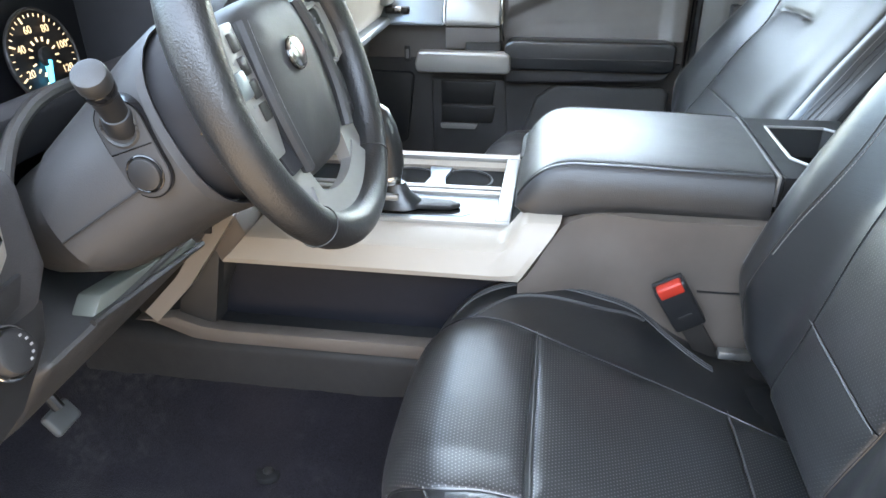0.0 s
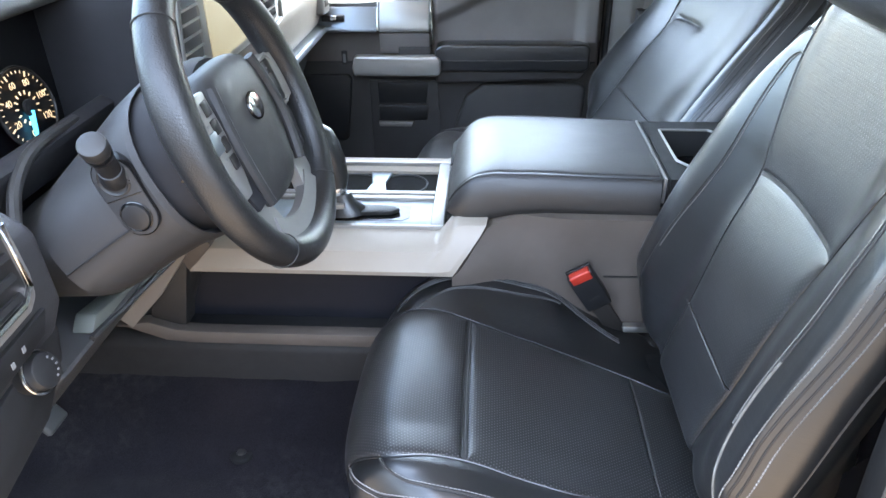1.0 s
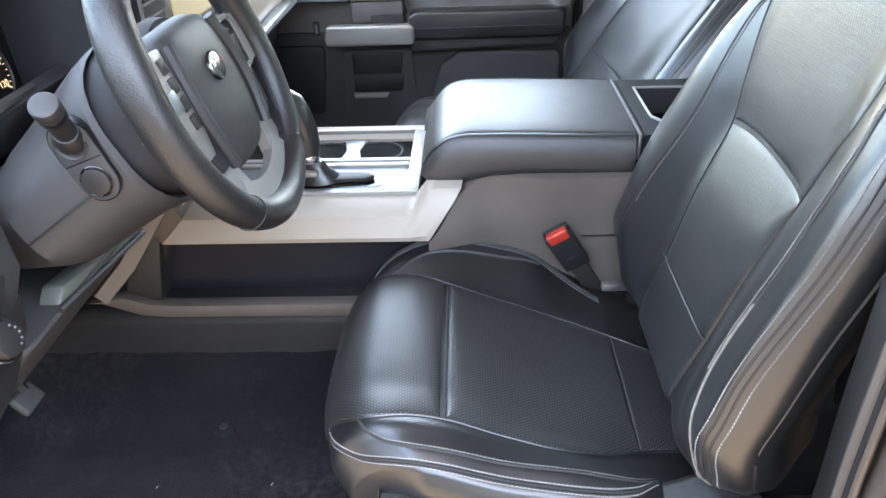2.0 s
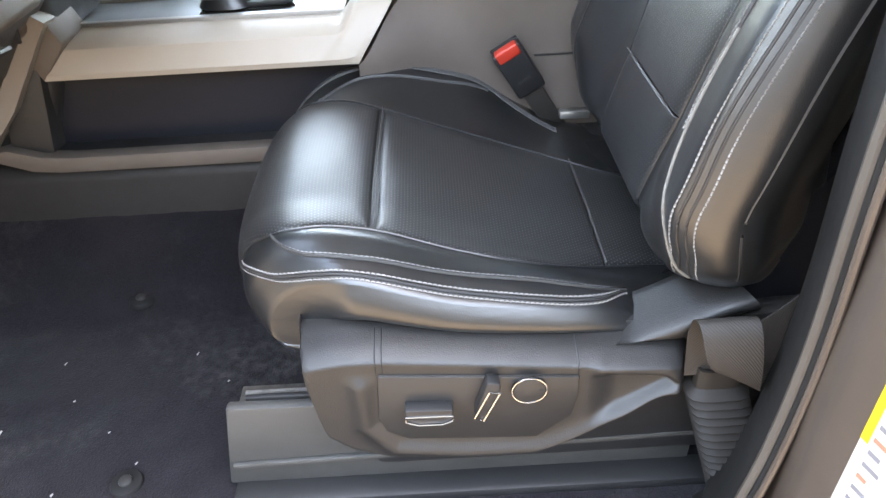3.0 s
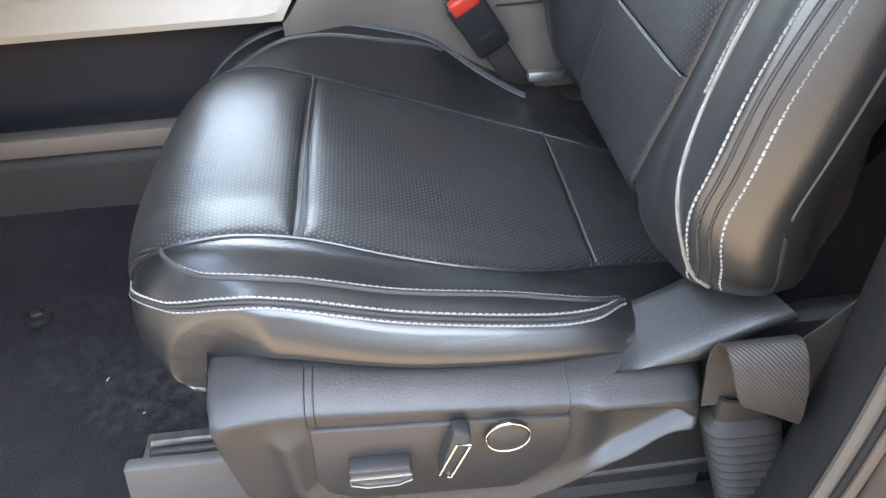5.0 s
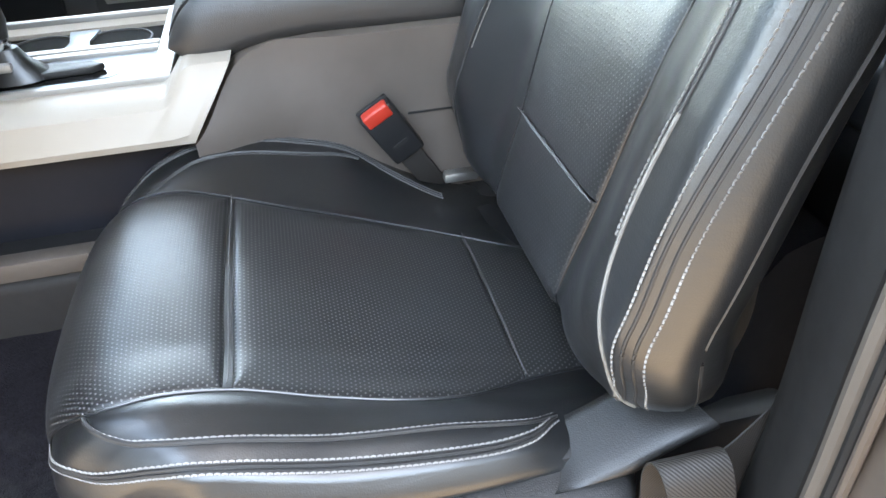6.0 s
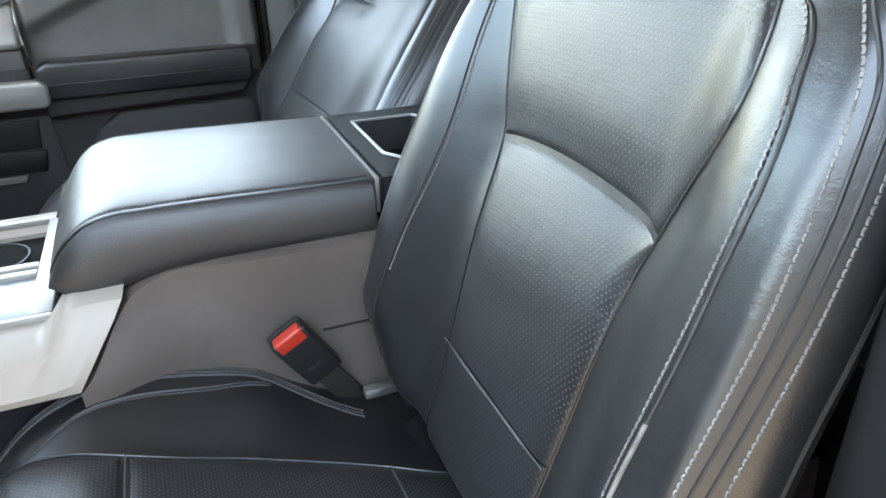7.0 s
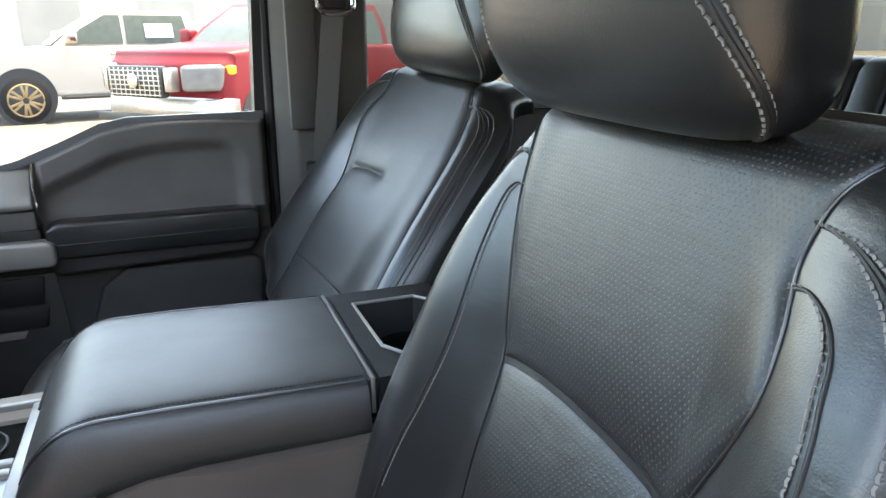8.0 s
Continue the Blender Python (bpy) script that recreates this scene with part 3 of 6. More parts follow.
def seat(name, label, o, y0, dx, dz, tilt, full):
    th = thing(name, label, "car seat", "front seats", at=(0.2 + dx, y0, 0.66))
    turn = Matrix.Translation((0.43 + dx, 0, 0.93 + dz)) @ Matrix.Rotation(radians(tilt), 4, "Y") @ Matrix.Translation((-0.43 - dx, 0, -0.93 - dz))

    def C(p):
        k = ROLL(p[1]) if p[1] > 0.10 else 0.0
        return Vector((p[0] + dx, y0 - o * (p[1] + 0.69 * k), p[2] + 0.73 * k + dz - (0.0 if full else 0.065)))

    def B(p):
        x = p[0] if full else p[0] - 0.17 * p[1] + 0.030 * BACK_G(p[2]) * sstep(0.105, 0.20, abs(p[1])) * sstep(0.62, 0.56, p[0])
        return turn @ Vector((x + dx, 0, p[2] + dz)) + Vector((0, y0 - o * p[1], 0))

    def offset(f, a, b, h):
        e = 0.002
        n = (f(a + e, b) - f(a - e, b)).cross(f(a, b + e) - f(a, b - e))
        n.normalize()
        if n.dot(Vector((-0.6, 0.6 if b > 0.2 else -0.6 if b < -0.2 else 0.0, 0.8))) < 0:
            n = -n
        return f(a, b) + n * h

    # cushion body
    ss = [0.445 * i / 60 for i in range(61)] + [0.445 + 0.00575 * i for i in range(1, 47)]
    rings = []
    for s in ss:
        x, drop = along(s)
        h = HALF(x)
        ring = []
        low = min(0.862 + 0.016 * sstep(0.05, -0.02, x), Z_C(x) - drop - 0.004)
        for side in (-1, 1):
            seq = []
            top = cushion_top(s, side * h)
            for k in range(29):
                q = k / 28
                seq.append(Vector((top.x + 0.01 * q, side * (h + 0.013 * sstep(-0.03, 0.08, x) * math.sin(math.pi * min(1, q * 2.2)) - 0.014 * sstep(0.24, 0.50, q) * sstep(-0.02, 0.09, x)), top.z + (low - top.z) * q)))
            mid = [cushion_top(s, side * h * (1 - j / 30)) for j in range(1, 30)]
            ring += (seq[::-1] + mid + [cushion_top(s, 0)]) if side < 0 else (mid[::-1] + seq)
        rings.append([C(p) for p in ring])
    cushion = part("cushion", grid(lambda i, j: rings[i][j], range(len(rings)), range(len(rings[0]))), LEATHER, th, "smooth black leather cushion with raised side bolsters", 70)

    skirt = [[r[-1 - k] + Vector((0, -o * 0.0016, 0)) for k in range(18)] for r in rings[:56]]
    part("cushion_skirt", grid(lambda i, j: skirt[i][j], range(len(skirt)), range(18)), SKIRT, cushion, "matt dark vinyl skirt", 70)

    def panel(nm, f, out, s0, s1, half_out, half_in, rise, parent, lab="", m=40, n=56, edges=(0.010, 0.010, 0.010), mat=PERF):
        def g(a, w):
            s = s0(w) + (s1(w) - s0(w)) * a
            hw = half_out(s) if w > 0 else half_in(s)
            u = w * hw
            span = abs(s1(w) - s0(w))
            ds = (a * span, (1 - a) * span, (1 - abs(w)) * hw)
            hgt = rise * min(1 - math.exp(-d / e) for d, e in zip(ds, edges)) - 0.0030 * math.exp(-min(d / e * 0.01 for d, e in zip(ds, edges)) / 0.0014)
            return out(offset(f, s, u, hgt))
        ks = np.linspace(s0(0), s1(0), 61)
        run = np.concatenate(([0.0], np.cumsum([(f(ks[i + 1], 0.0) - f(ks[i], 0.0)).length for i in range(60)])))
        av = [(1 - math.cos(math.pi * i / n)) / 2 for i in range(n + 1)]
        wv = [math.sin(math.pi * (i / m - 0.5)) for i in range(m + 1)]
        return part(nm, grid(g, av, wv, uv=lambda a, w: (w * (half_out if w > 0 else half_in)(s0(w) + (s1(w) - s0(w)) * a), float(np.interp(s0(0) + (s1(0) - s0(0)) * a, ks, run)))), mat, parent, lab, 80)

    fo, fi = (lambda s: PANEL_OUT(along(s)[0])), (lambda s: PANEL_IN(along(s)[0]))
    panel("cushion_panel", cushion_top, C, lambda w: 0.357, lambda w: 0.60, fo, fi, 0.007, cushion, "perforated black leather nose panel", edges=(0.006, 0.01, 0.010))
    panel("cushion_panel", cushion_top, C, lambda w: 0.107, lambda w: 0.352, fo, fi, 0.006, cushion, "perforated black leather centre panel", edges=(0.0005, 0.006, 0.010))
    panel("cushion_panel", cushion_top, C, lambda w: 0.0, lambda w: 0.1045, fo, fi, 0.006, cushion, "perforated black leather rear panel", edges=(0.004, 0.0005, 0.010))

    # backrest body
    zs = [0.925 + 0.545 * i / 100 for i in range(101)]
    rings = []
    for z in zs:
        h, hi = BACK_H(z), BACK_I(z)
        ring = [back_surf(z, -hi * (1 - j / 36)) for j in range(36)] + [back_surf(z, h * j / 36) for j in range(37)]
        side = [back_surf(z, h + side_depth(z, 1) * q / 14) for q in range(1, 15)]
        inner = [back_surf(z, -hi - side_depth(z, -1) * q / 8) for q in range(1, 9)]
        a, b = side[-1], inner[-1]
        back = [a.lerp(b, j / 8) + Vector((0.006, 0, 0)) for j in range(1, 8)]
        ring += side + back + inner[::-1]
        rings.append([B(p) for p in ring])
    backrest = part("backrest", loft(rings), LEATHER, th, "smooth black leather backrest with tall side bolsters", 70)

    def crease(w):
        return 1.246 + 0.009 * (1 - w * w)
    bp, bi = (lambda z: BACK_P(z)), (lambda z: BACK_PI(z) if full else BACK_I(z) - 0.036)
    if full:
        panel("back_panel", back_front, B, lambda w: crease(w) + 0.0012, lambda w: 1.468, bp, bi, 0.006, backrest, "perforated black leather upper panel", edges=(0.003, 0.01, 0.009), mat=PERF_BACK)
        panel("back_panel", back_front, B, lambda w: 1.0585, lambda w: crease(w) - 0.0006, bp, bi, 0.006, backrest, "perforated black leather lumbar panel", edges=(0.0005, 0.022, 0.009), mat=PERF_BACK)
    else:
        panel("back_panel", back_front_flat, B, lambda w: 1.0585, lambda w: 1.468, bp, bi, 0.004, backrest, "perforated black leather back panel", n=150, edges=(0.0005, 0.01, 0.009), mat=PERF_BACK)
        part("side_panel", grid(lambda z, q: B(back_surf(z, -half_at(z, -1) - 0.020 - (side_depth(z, -1) - 0.022) * q)) + Vector((0, -0.0016, 0)), [0.95 + 0.47 * i / 40 for i in range(41)], [i / 10 for i in range(11)]), SKIRT, backrest, "matt black vinyl side panel", 70)
    panel("back_panel", back_front, B, lambda w: 0.945, lambda w: 1.0575, bp, bi, 0.006, backrest, "perforated black leather lower panel", edges=(0.01, 0.0005, 0.009), mat=PERF_BACK)

    # rolled leather edges round the perforated inserts
    for side, ce in ((1, PANEL_OUT), (-1, PANEL_IN)):
        part("edge_roll", tube([C(offset(cushion_top, s, side * (ce(along(s)[0]) + 0.0012), 0.0008)) for s in np.linspace(0.02, 0.585, 90)], 0.0013, 7), LEATHER, cushion)
        be = bp if side > 0 else bi
        part("edge_roll", tube([B(offset(back_front, z, side * (be(z) + 0.0012), 0.0006)) for z in np.linspace(0.95, 1.466, 90)], 0.0010, 7), LEATHER, backrest)
    # piping, welts and rows of stitches on both sides
    inv = lambda x: 0.475 - x
    for side in (1, -1):
        rise = lambda x, u, h: C(offset(cushion_top, inv(x), side * u, h))
        if side > 0:
            pipe = [(-0.054, 0.125), (-0.041, 0.152), (-0.026, 0.180), (-0.010, 0.204), (0.017, 0.224), (0.05, 0.238), (0.10, 0.244), (0.2, 0.245), (0.29, 0.244), (0.345, 0.232), (0.376, 0.199)]
            welt = [(0.007, 0.150), (0.011, 0.166), (0.020, 0.184), (0.037, 0.201), (0.08, 0.214), (0.172, 0.217), (0.28, 0.213), (0.345, 0.212), (0.376, 0.194)]
        else:
            pipe = [(-0.008, 0.178), (0.012, 0.204), (0.05, 0.222), (0.10, 0.230), (0.2, 0.234), (0.27, 0.232), (0.31, 0.222), (0.37, 0.20)]
            welt = [(0.028, 0.160), (0.06, 0.19), (0.1, 0.205), (0.2, 0.212), (0.27, 0.222)]
        pl = [(p.x, p.y) for p in smooth_line([(a, b, 0) for a, b in pipe], 12)]
        wl = [(p.x, p.y) for p in smooth_line([(a, b, 0) for a, b in welt], 12)]
        for off in (-0.0024, 0.0024):
            part("piping", tube([rise(x, u + off, 0.0002) for x, u in pl], 0.0018, 6), PIPING, cushion)
        part("piping", tube([rise(x, u, 0.0008) for x, u in wl], 0.0022, 6), PIPING, cushion)
        rows = stitches([rise(x, u - 0.0062, 0.0010) for x, u in pl], r=0.0008)
        stitches([rise(x, min(u + 0.0058, HALF(x) - 0.0008), 0.0012) for x, u in pl], r=0.0008, bm=rows)
        stitches([rise(x, u - 0.0040, 0.0008) for x, u in wl], r=0.0008, bm=rows)
        tagged(part("stitching", rows, THREAD if side > 0 else DARK_THREAD, cushion, "pale thread stitched in double rows", 0), kind="stuff")

        if side > 0:
            bw = [(0.148, 1.392), (0.164, 1.396), (0.182, 1.391), (0.194, 1.379), (0.200, 1.362), (0.206, 1.34), (0.209, 1.31), (0.208, 1.265), (0.206, 1.19), (0.203, 1.12), (0.207, 1.07), (0.222, 1.03), (0.233, 0.995), (0.234, 0.96)]
            bpipe = [(0.148, 1.424), (0.173, 1.422), (0.199, 1.411), (0.219, 1.393), (0.235, 1.364), (0.243, 1.318), (0.246, 1.268), (0.246, 1.2), (0.246, 1.12), (0.248, 1.06), (0.245, 1.0), (0.235, 0.962)]
        else:
            bw = [(0.139, 1.387), (0.149, 1.387), (0.157, 1.374), (0.160, 1.33), (0.160, 1.25), (0.167, 1.186), (0.178, 1.13), (0.189, 1.06), (0.198, 0.97)]
            bpipe = [(0.144, 1.413), (0.160, 1.415), (0.178, 1.402), (0.195, 1.37), (0.208, 1.32), (0.222, 1.25), (0.236, 1.18), (0.244, 1.1), (0.244, 1.0), (0.235, 0.962)]
        rb = lambda u, z, h: B(offset(back_surf, z, side * u, h))
        wl = [(p.x if side > 0 else min(p.x, half_at(p.y, side) - 0.021), p.y) for p in smooth_line([(a, b, 0) for a, b in bw], 10)]
        pl = [(p.x, p.y) for p in smooth_line([(a, b, 0) for a, b in bpipe], 10)]
        if full:
            part("welt", tube([rb(u, z, 0.0003) for u, z in wl if z > 1.18 or side < 0], 0.0012, 7), PIPING, backrest)
        if side > 0 and full:
            part("welt", tube([rb(u, z, 0.0006) for u, z in wl if z < 1.19], 0.0016, 7), WELT, backrest, "worn pale edge welt")
        for off in (-0.0027, 0.0021):
            part("piping", tube([rb(u + off, z, 0.0) for u, z in pl], 0.0014, 6), PIPING, backrest)
        rows = stitches([rb(u - 0.0075, z, 0.0006) for u, z in pl], r=0.0008)
        stitches([rb(u + 0.0070, z, 0.0006) for u, z in pl], r=0.0008, bm=rows)
        if full:
            stitches([rb(u - 0.005, z, 0.0006) for u, z in wl if z > 1.09], r=0.0008, bm=rows)
        tagged(part("stitching", rows, THREAD, backrest, "pale thread stitched in double rows", 0), kind="stuff")
        gl = []
        for i in range(30):
            z = 0.965 + 0.43 * i / 29
            hw = half_at(z, side)
            gl.append(B(back_surf(z, side * (hw + 0.034))))
        part("piping", tube(gl, 0.0022, 6), PIPING, backrest)

    # headrest
    hx, hz, ha, hb, hh = 0.534, 1.572, 0.062, 0.160, 0.118
    def shell_pt(t, a):
        k = max(0.0, 1 - abs(t) ** 4.5) ** (1 / 2.2)
        ca, sa = math.cos(a), math.sin(a)
        r = (abs(ca) ** 3.0 + abs(sa) ** 3.0) ** (-1 / 3.0)
        x = -ca * r * ha * (0.30 + 0.70 * k) * (1 - 0.55 * sstep(0.3, -0.95, t) * sstep(0.0, -0.6, ca)) if k else 0
        return Vector((hx + x * (1 if k else 0) - 0.022 * t, (sa * r * hb * (0.55 + 0.45 * k) if k else 0) - 0.022, hz + hh * t - 0.01 * sa * r * hb * (0.55 + 0.45 * k)))
    ts = [math.sin(math.pi / 2 * (i / 12 - 1)) if i < 12 else math.sin(math.pi / 2 * (i / 12 - 1)) for i in range(1, 24)]
    headrest = part("headrest", loft([[B(shell_pt(t, 2 * math.pi * j / 40)) for j in range(40)] for t in ts]), LEATHER, th, "padded black leather headrest with a stitched side seam", 75)
    for side in (1, -1):
        rows = bmesh.new()
        for dang in (-0.050, 0.050):
            ln = [B(shell_pt(-0.985 + 1.97 * i / 50, side * (dang + 1.58 - 1.3 * (i / 50) ** 0.45))) + Vector((-0.001, 0, 0)) for i in range(51)]
            stitches(ln, bm=rows, pitch=0.0060, length=0.0050, r=0.0010)
        tagged(part("stitching", rows, THREAD, headrest, "pale thread stitched in double rows", 0), kind="stuff")
        for d0 in (-0.016, 0.016):
            part("piping", tube([B(shell_pt(-0.985 + 1.97 * i / 50, side * (d0 + 1.58 - 1.3 * (i / 50) ** 0.45))) for i in range(51)], 0.0018, 6), PIPING, headrest)
        part("headrest_post", rod(B((0.578, side * 0.062, 1.43)), B((0.590, side * 0.062, 1.53)), 0.007, n=14), CHROME, th, "thin bright steel post")
        part("post_collar", rod(B((0.575, side * 0.062, 1.462)), B((0.578, side * 0.062, 1.478)), 0.014, n=16, r=0.002), BLACK, th)
    # raised seam cords across the panels
    for f, out, seq, par in ((cushion_top, C, [(0.3545, PANEL_OUT(0.12) * w if w > 0 else PANEL_IN(0.12) * w) for w in np.linspace(-1, 1, 30)], cushion), (cushion_top, C, [(0.105, PANEL_OUT(0.37) * w if w > 0 else PANEL_IN(0.37) * w) for w in np.linspace(-1, 1, 30)], cushion), (back_front, B, [(1.058, (BACK_P(1.058) if w > 0 else BACK_PI(1.058)) * w) for w in np.linspace(-1, 1, 24)], backrest)):
        part("seam_cord", tube([out(offset(f, a, b, 0.0060)) for a, b in seq], 0.0007, 6), CORD, par)
    # base under the cushion
    part("seat_base", box(0.03 + dx, 0.47 + dx, y0 - 0.20, y0 + 0.20, 0.665, 0.88, 0.02), BLACK, th)
    return th


driver_seat = seat("bucket_seat", "black leather driver's seat with perforated centre and pale stitching", 1, -0.405, 0.0, 0.0, 0.0, True)
seat("bucket_seat", "black leather passenger seat reclined beside the console", -1, 0.41, -0.003, 0.05, 18.0, False)

# power seat side cover of the driver's seat
YV = -0.668
C_TOP = curve([0.045, 0.08, 0.20, 0.29, 0.33, 0.37, 0.41, 0.43, 0.52], [0.908, 0.914, 0.907, 0.897, 0.893, 0.891, 0.888, 0.884, 0.86])
C_LOW = curve([0.045, 0.052, 0.060, 0.072, 0.085, 0.12, 0.20, 0.28, 0.36, 0.415, 0.44, 0.48, 0.62], [0.925, 0.86, 0.800, 0.780, 0.768, 0.753, 0.748, 0.755, 0.800, 0.832, 0.825, 0.76, 0.74])
BAND = curve([0.32, 0.37, 0.405, 0.425, 0.50], [0.876, 0.872, 0.866, 0.848, 0.80])
RIM = curve([0.28, 0.345, 0.425, 0.50], [0.762, 0.793, 0.842, 0.88])
RIBS = [([(0.1035, 0.87), (0.104, 0.812), (0.130, 0.774), (0.20, 0.764), (0.285, 0.762), (0.345, 0.793), (0.425, 0.842)], 0.008, 0.011), ([(0.34, 0.874), (0.37, 0.872), (0.405, 0.866), (0.424, 0.845)], 0.004, 0.009)]


def rib_height(x, z):
    out = 0.0
    for line, high, wide in RIBS:
        best = 9.0
        for (ax, az), (bx, bz) in zip(line[:-1], line[1:]):
            dx, dz = bx - ax, bz - az
            t = min(1.0, max(0.0, ((x - ax) * dx + (z - az) * dz) / (dx * dx + dz * dz)))
            best = min(best, math.hypot(x - ax - t * dx, z - az - t * dz))
        out = max(out, high * math.exp(-(best / wide) ** 2))
    return out


def cover_pt(x, t):
    lo, hi = C_LOW(x), C_TOP(x)
    span = hi - lo
    z = lo + span * min(1.0, max(0.0, t))
    over = max(0.0, z - (hi - 0.018)) * sstep(0.46, 0.41, x)
    y = YV + 2.2 * over * over / (over + 0.005) - rib_height(x, z)
    mid, rim = BAND(x), RIM(x)
    y += 0.010 * sstep(0.325, 0.36, x) * sstep(rim + 0.006, rim + 0.018, z) * sstep(mid - 0.004, mid - 0.016, z)
    # the rear end turns in behind the ribs to make room for the belt
    end = 0.424
    y += 0.055 * sstep(end - 0.010, end + 0.022, x)
    d = min(t * span, (1 - t) * span, x - 0.045)
    y += 0.012 * (1 - sstep(-0.001, 0.010, d)) ** 2
    if t < 0 or t > 1:
        y += 0.022 + (0.045 if t > 1.03 else 0.0)
    return (x, y, z)


cover = part("side_cover", grid(cover_pt, [0.045 + 0.465 * i / 150 for i in range(151)], [-0.02] + [i / 70 for i in range(71)] + [1.02, 1.04]), BASE_PLASTIC, driver_seat, "grained dark grey plastic side cover", 60)
def crest_z(t):
    return 0.884 + 0.100 * min(1.15, max(0.0, t)) ** 1.25


def wing(k):
    """The rising fin between cushion and backrest: a crest with a lit plane ahead and a falling plane behind."""
    t = k / 24
    p = Vector((0.343 + 0.195 * t, -0.647 - 0.010 * math.sin(math.pi * t), crest_z(t) - 0.016 * sstep(0.55, 0.85, t)))
    g = sstep(0.0, 0.30, t)
    low, deep = max(0.0, p.z - 0.888), sstep(0.25, 0.60, t)
    row = [(-0.026, 0.070, -0.030), (-0.024, 0.066, -0.007), (-0.020, 0.056, -0.003), (-0.013, 0.036, -0.0005), (-0.008, 0.022, 0.0), (-0.005, 0.012, 0.0), (-0.002, 0.005, -0.001), (0.001, 0.0, -0.003), (0.006, -0.001 + 0.004 * deep, -0.25 * low), (0.014, 0.001 + 0.016 * deep, -0.55 * low), (0.026, 0.005 + 0.035 * deep, -0.85 * low), (0.045, 0.012 + 0.05 * deep, -low - 0.001), (0.060, 0.030 + 0.05 * deep, -low - 0.03)]
    return [p + Vector((a * (0.4 + 0.6 * g), b * (0.5 + 0.5 * g), c * (0.3 + 0.7 * g) - 0.010 * (1 - g) * abs(b) / 0.03)) for a, b, c in row]


part("cover_wing", grid(lambda i, j: wing(i)[j], range(18), range(13)), BASE_PLASTIC, cover, "grained plastic fin below the backrest", 80)
# recliner cover coloured near-black to hold the shade of the belt recess
part("recliner_cover", grid(lambda x, t: (x, -0.622 + 0.05 * sstep(0.44, 0.66, x) + 0.012 * (2 * t - 1) ** 2, 0.68 + t * (crest_z((x - 0.343) / 0.195) - 0.010 + 0.034 * sstep(0.44, 0.50, x) - 0.68)), [0.38 + 0.28 * i / 30 for i in range(31)], [i / 40 for i in range(41)]), BLACKER, driver_seat, "smooth recliner cover, near-black for the deep recess shade", 60)
part("cover_back", box(0.10, 0.58, -0.630, -0.60, 0.69, 0.90, 0.01), BLACK, cover)
plate = part("switch_plate", prism([(0.1175, 0.822), (0.124, 0.803), (0.146, 0.789), (0.278, 0.781), (0.312, 0.812), (0.318, 0.842), (0.3175, 0.868), (0.122, 0.884)], "y", YV - 0.0035, YV + 0.006, 0.002, 2), SWITCH_PLASTIC, cover, "smooth dark switch plate")
for sx, low in ((0.1205, 0.885), (0.127, 0.885), (0.3165, 0.868)):
    part("plate_seam", tube([Vector(cover_pt(sx, (z - C_LOW(sx)) / (C_TOP(sx) - C_LOW(sx)))) for z in np.linspace(low, C_TOP(sx) - 0.002, 14)], 0.0008, 5), BLACK, cover)
sw = part("seat_switch", prism([(0.145, 0.838), (0.193, 0.836), (0.193, 0.822), (0.182, 0.8165), (0.158, 0.817), (0.146, 0.8235)], "y", YV - 0.024, YV - 0.008, 0.003, 2), BLACK, cover, "black seat adjuster bar edged in chrome")
part("chrome_edge", tube([(0.146, YV - 0.0245, 0.823), (0.158, YV - 0.0245, 0.8178), (0.182, YV - 0.0245, 0.8172), (0.1925, YV - 0.0245, 0.8225), (0.1925, YV - 0.0245, 0.829), (0.146, YV - 0.0245, 0.830)], 0.0010, 6, True), CHROME, sw)
rec = part("recline_switch", prism([(0.226, 0.871), (0.239, 0.869), (0.239, 0.860), (0.223, 0.818), (0.213, 0.823), (0.2205, 0.851)], "y", YV - 0.024, YV - 0.008, 0.003, 2), BLACK, cover, "black recliner lever edged in chrome")
part("chrome_edge", tube([(0.2285, YV - 0.0245, 0.860), (0.2383, YV - 0.0245, 0.857), (0.2225, YV - 0.0245, 0.819), (0.2138, YV - 0.0245, 0.8235)], 0.0010, 6, True), CHROME, rec)
knob = part("lumbar_knob", rod((0.268, YV - 0.008, 0.842), (0.268, YV - 0.0155, 0.842), 0.0160, n=32, r=0.002), SWITCH_PLASTIC, cover, "round lumbar pad in a chrome ring")
part("chrome_ring", tube([(0.268 + 0.0170 * math.cos(a), YV - 0.0145, 0.842 + 0.0170 * math.sin(a)) for a in np.linspace(0, 2 * math.pi, 40)[:-1]], 0.0009, 8, True), CHROME, knob)
for sx in (-1, 1):
    part("pad_mark", box(0.268 + sx * 0.0110 - 0.002, 0.268 + sx * 0.0110 + 0.002, YV - 0.0160, YV - 0.0152, 0.8435, 0.8441), PLASTIC, knob)

for ob in (sw, rec, knob):
    ob.location.z += 0.011 if ob is not knob else 0.0165
    ob.location.y += 0.006

track = thing("seat_track", "grey plastic seat rail cover with bare steel track", "seat rail", at=(0.2, -0.62, 0.655))
part("rail_cover", prism([(-0.054, 0.797), (0.47, 0.784), (0.47, 0.665), (-0.078, 0.665)], "y", -0.625, -0.611, 0.004, 2), RAIL, track)
part("rail_ledge", prism([(-0.065, 0.700), (0.47, 0.716), (0.47, 0.724), (-0.065, 0.708)], "y", -0.632, -0.624, 0.003, 2), RAIL, track)
part("rail_lip", box(-0.07, 0.50, -0.655, -0.62, 0.652, 0.668, 0.005), BLACK, track)
part("steel_rail", box(-0.048, 0.40, -0.602, -0.575, 0.768, 0.780, 0.002), DULL, track, "bare steel rail")
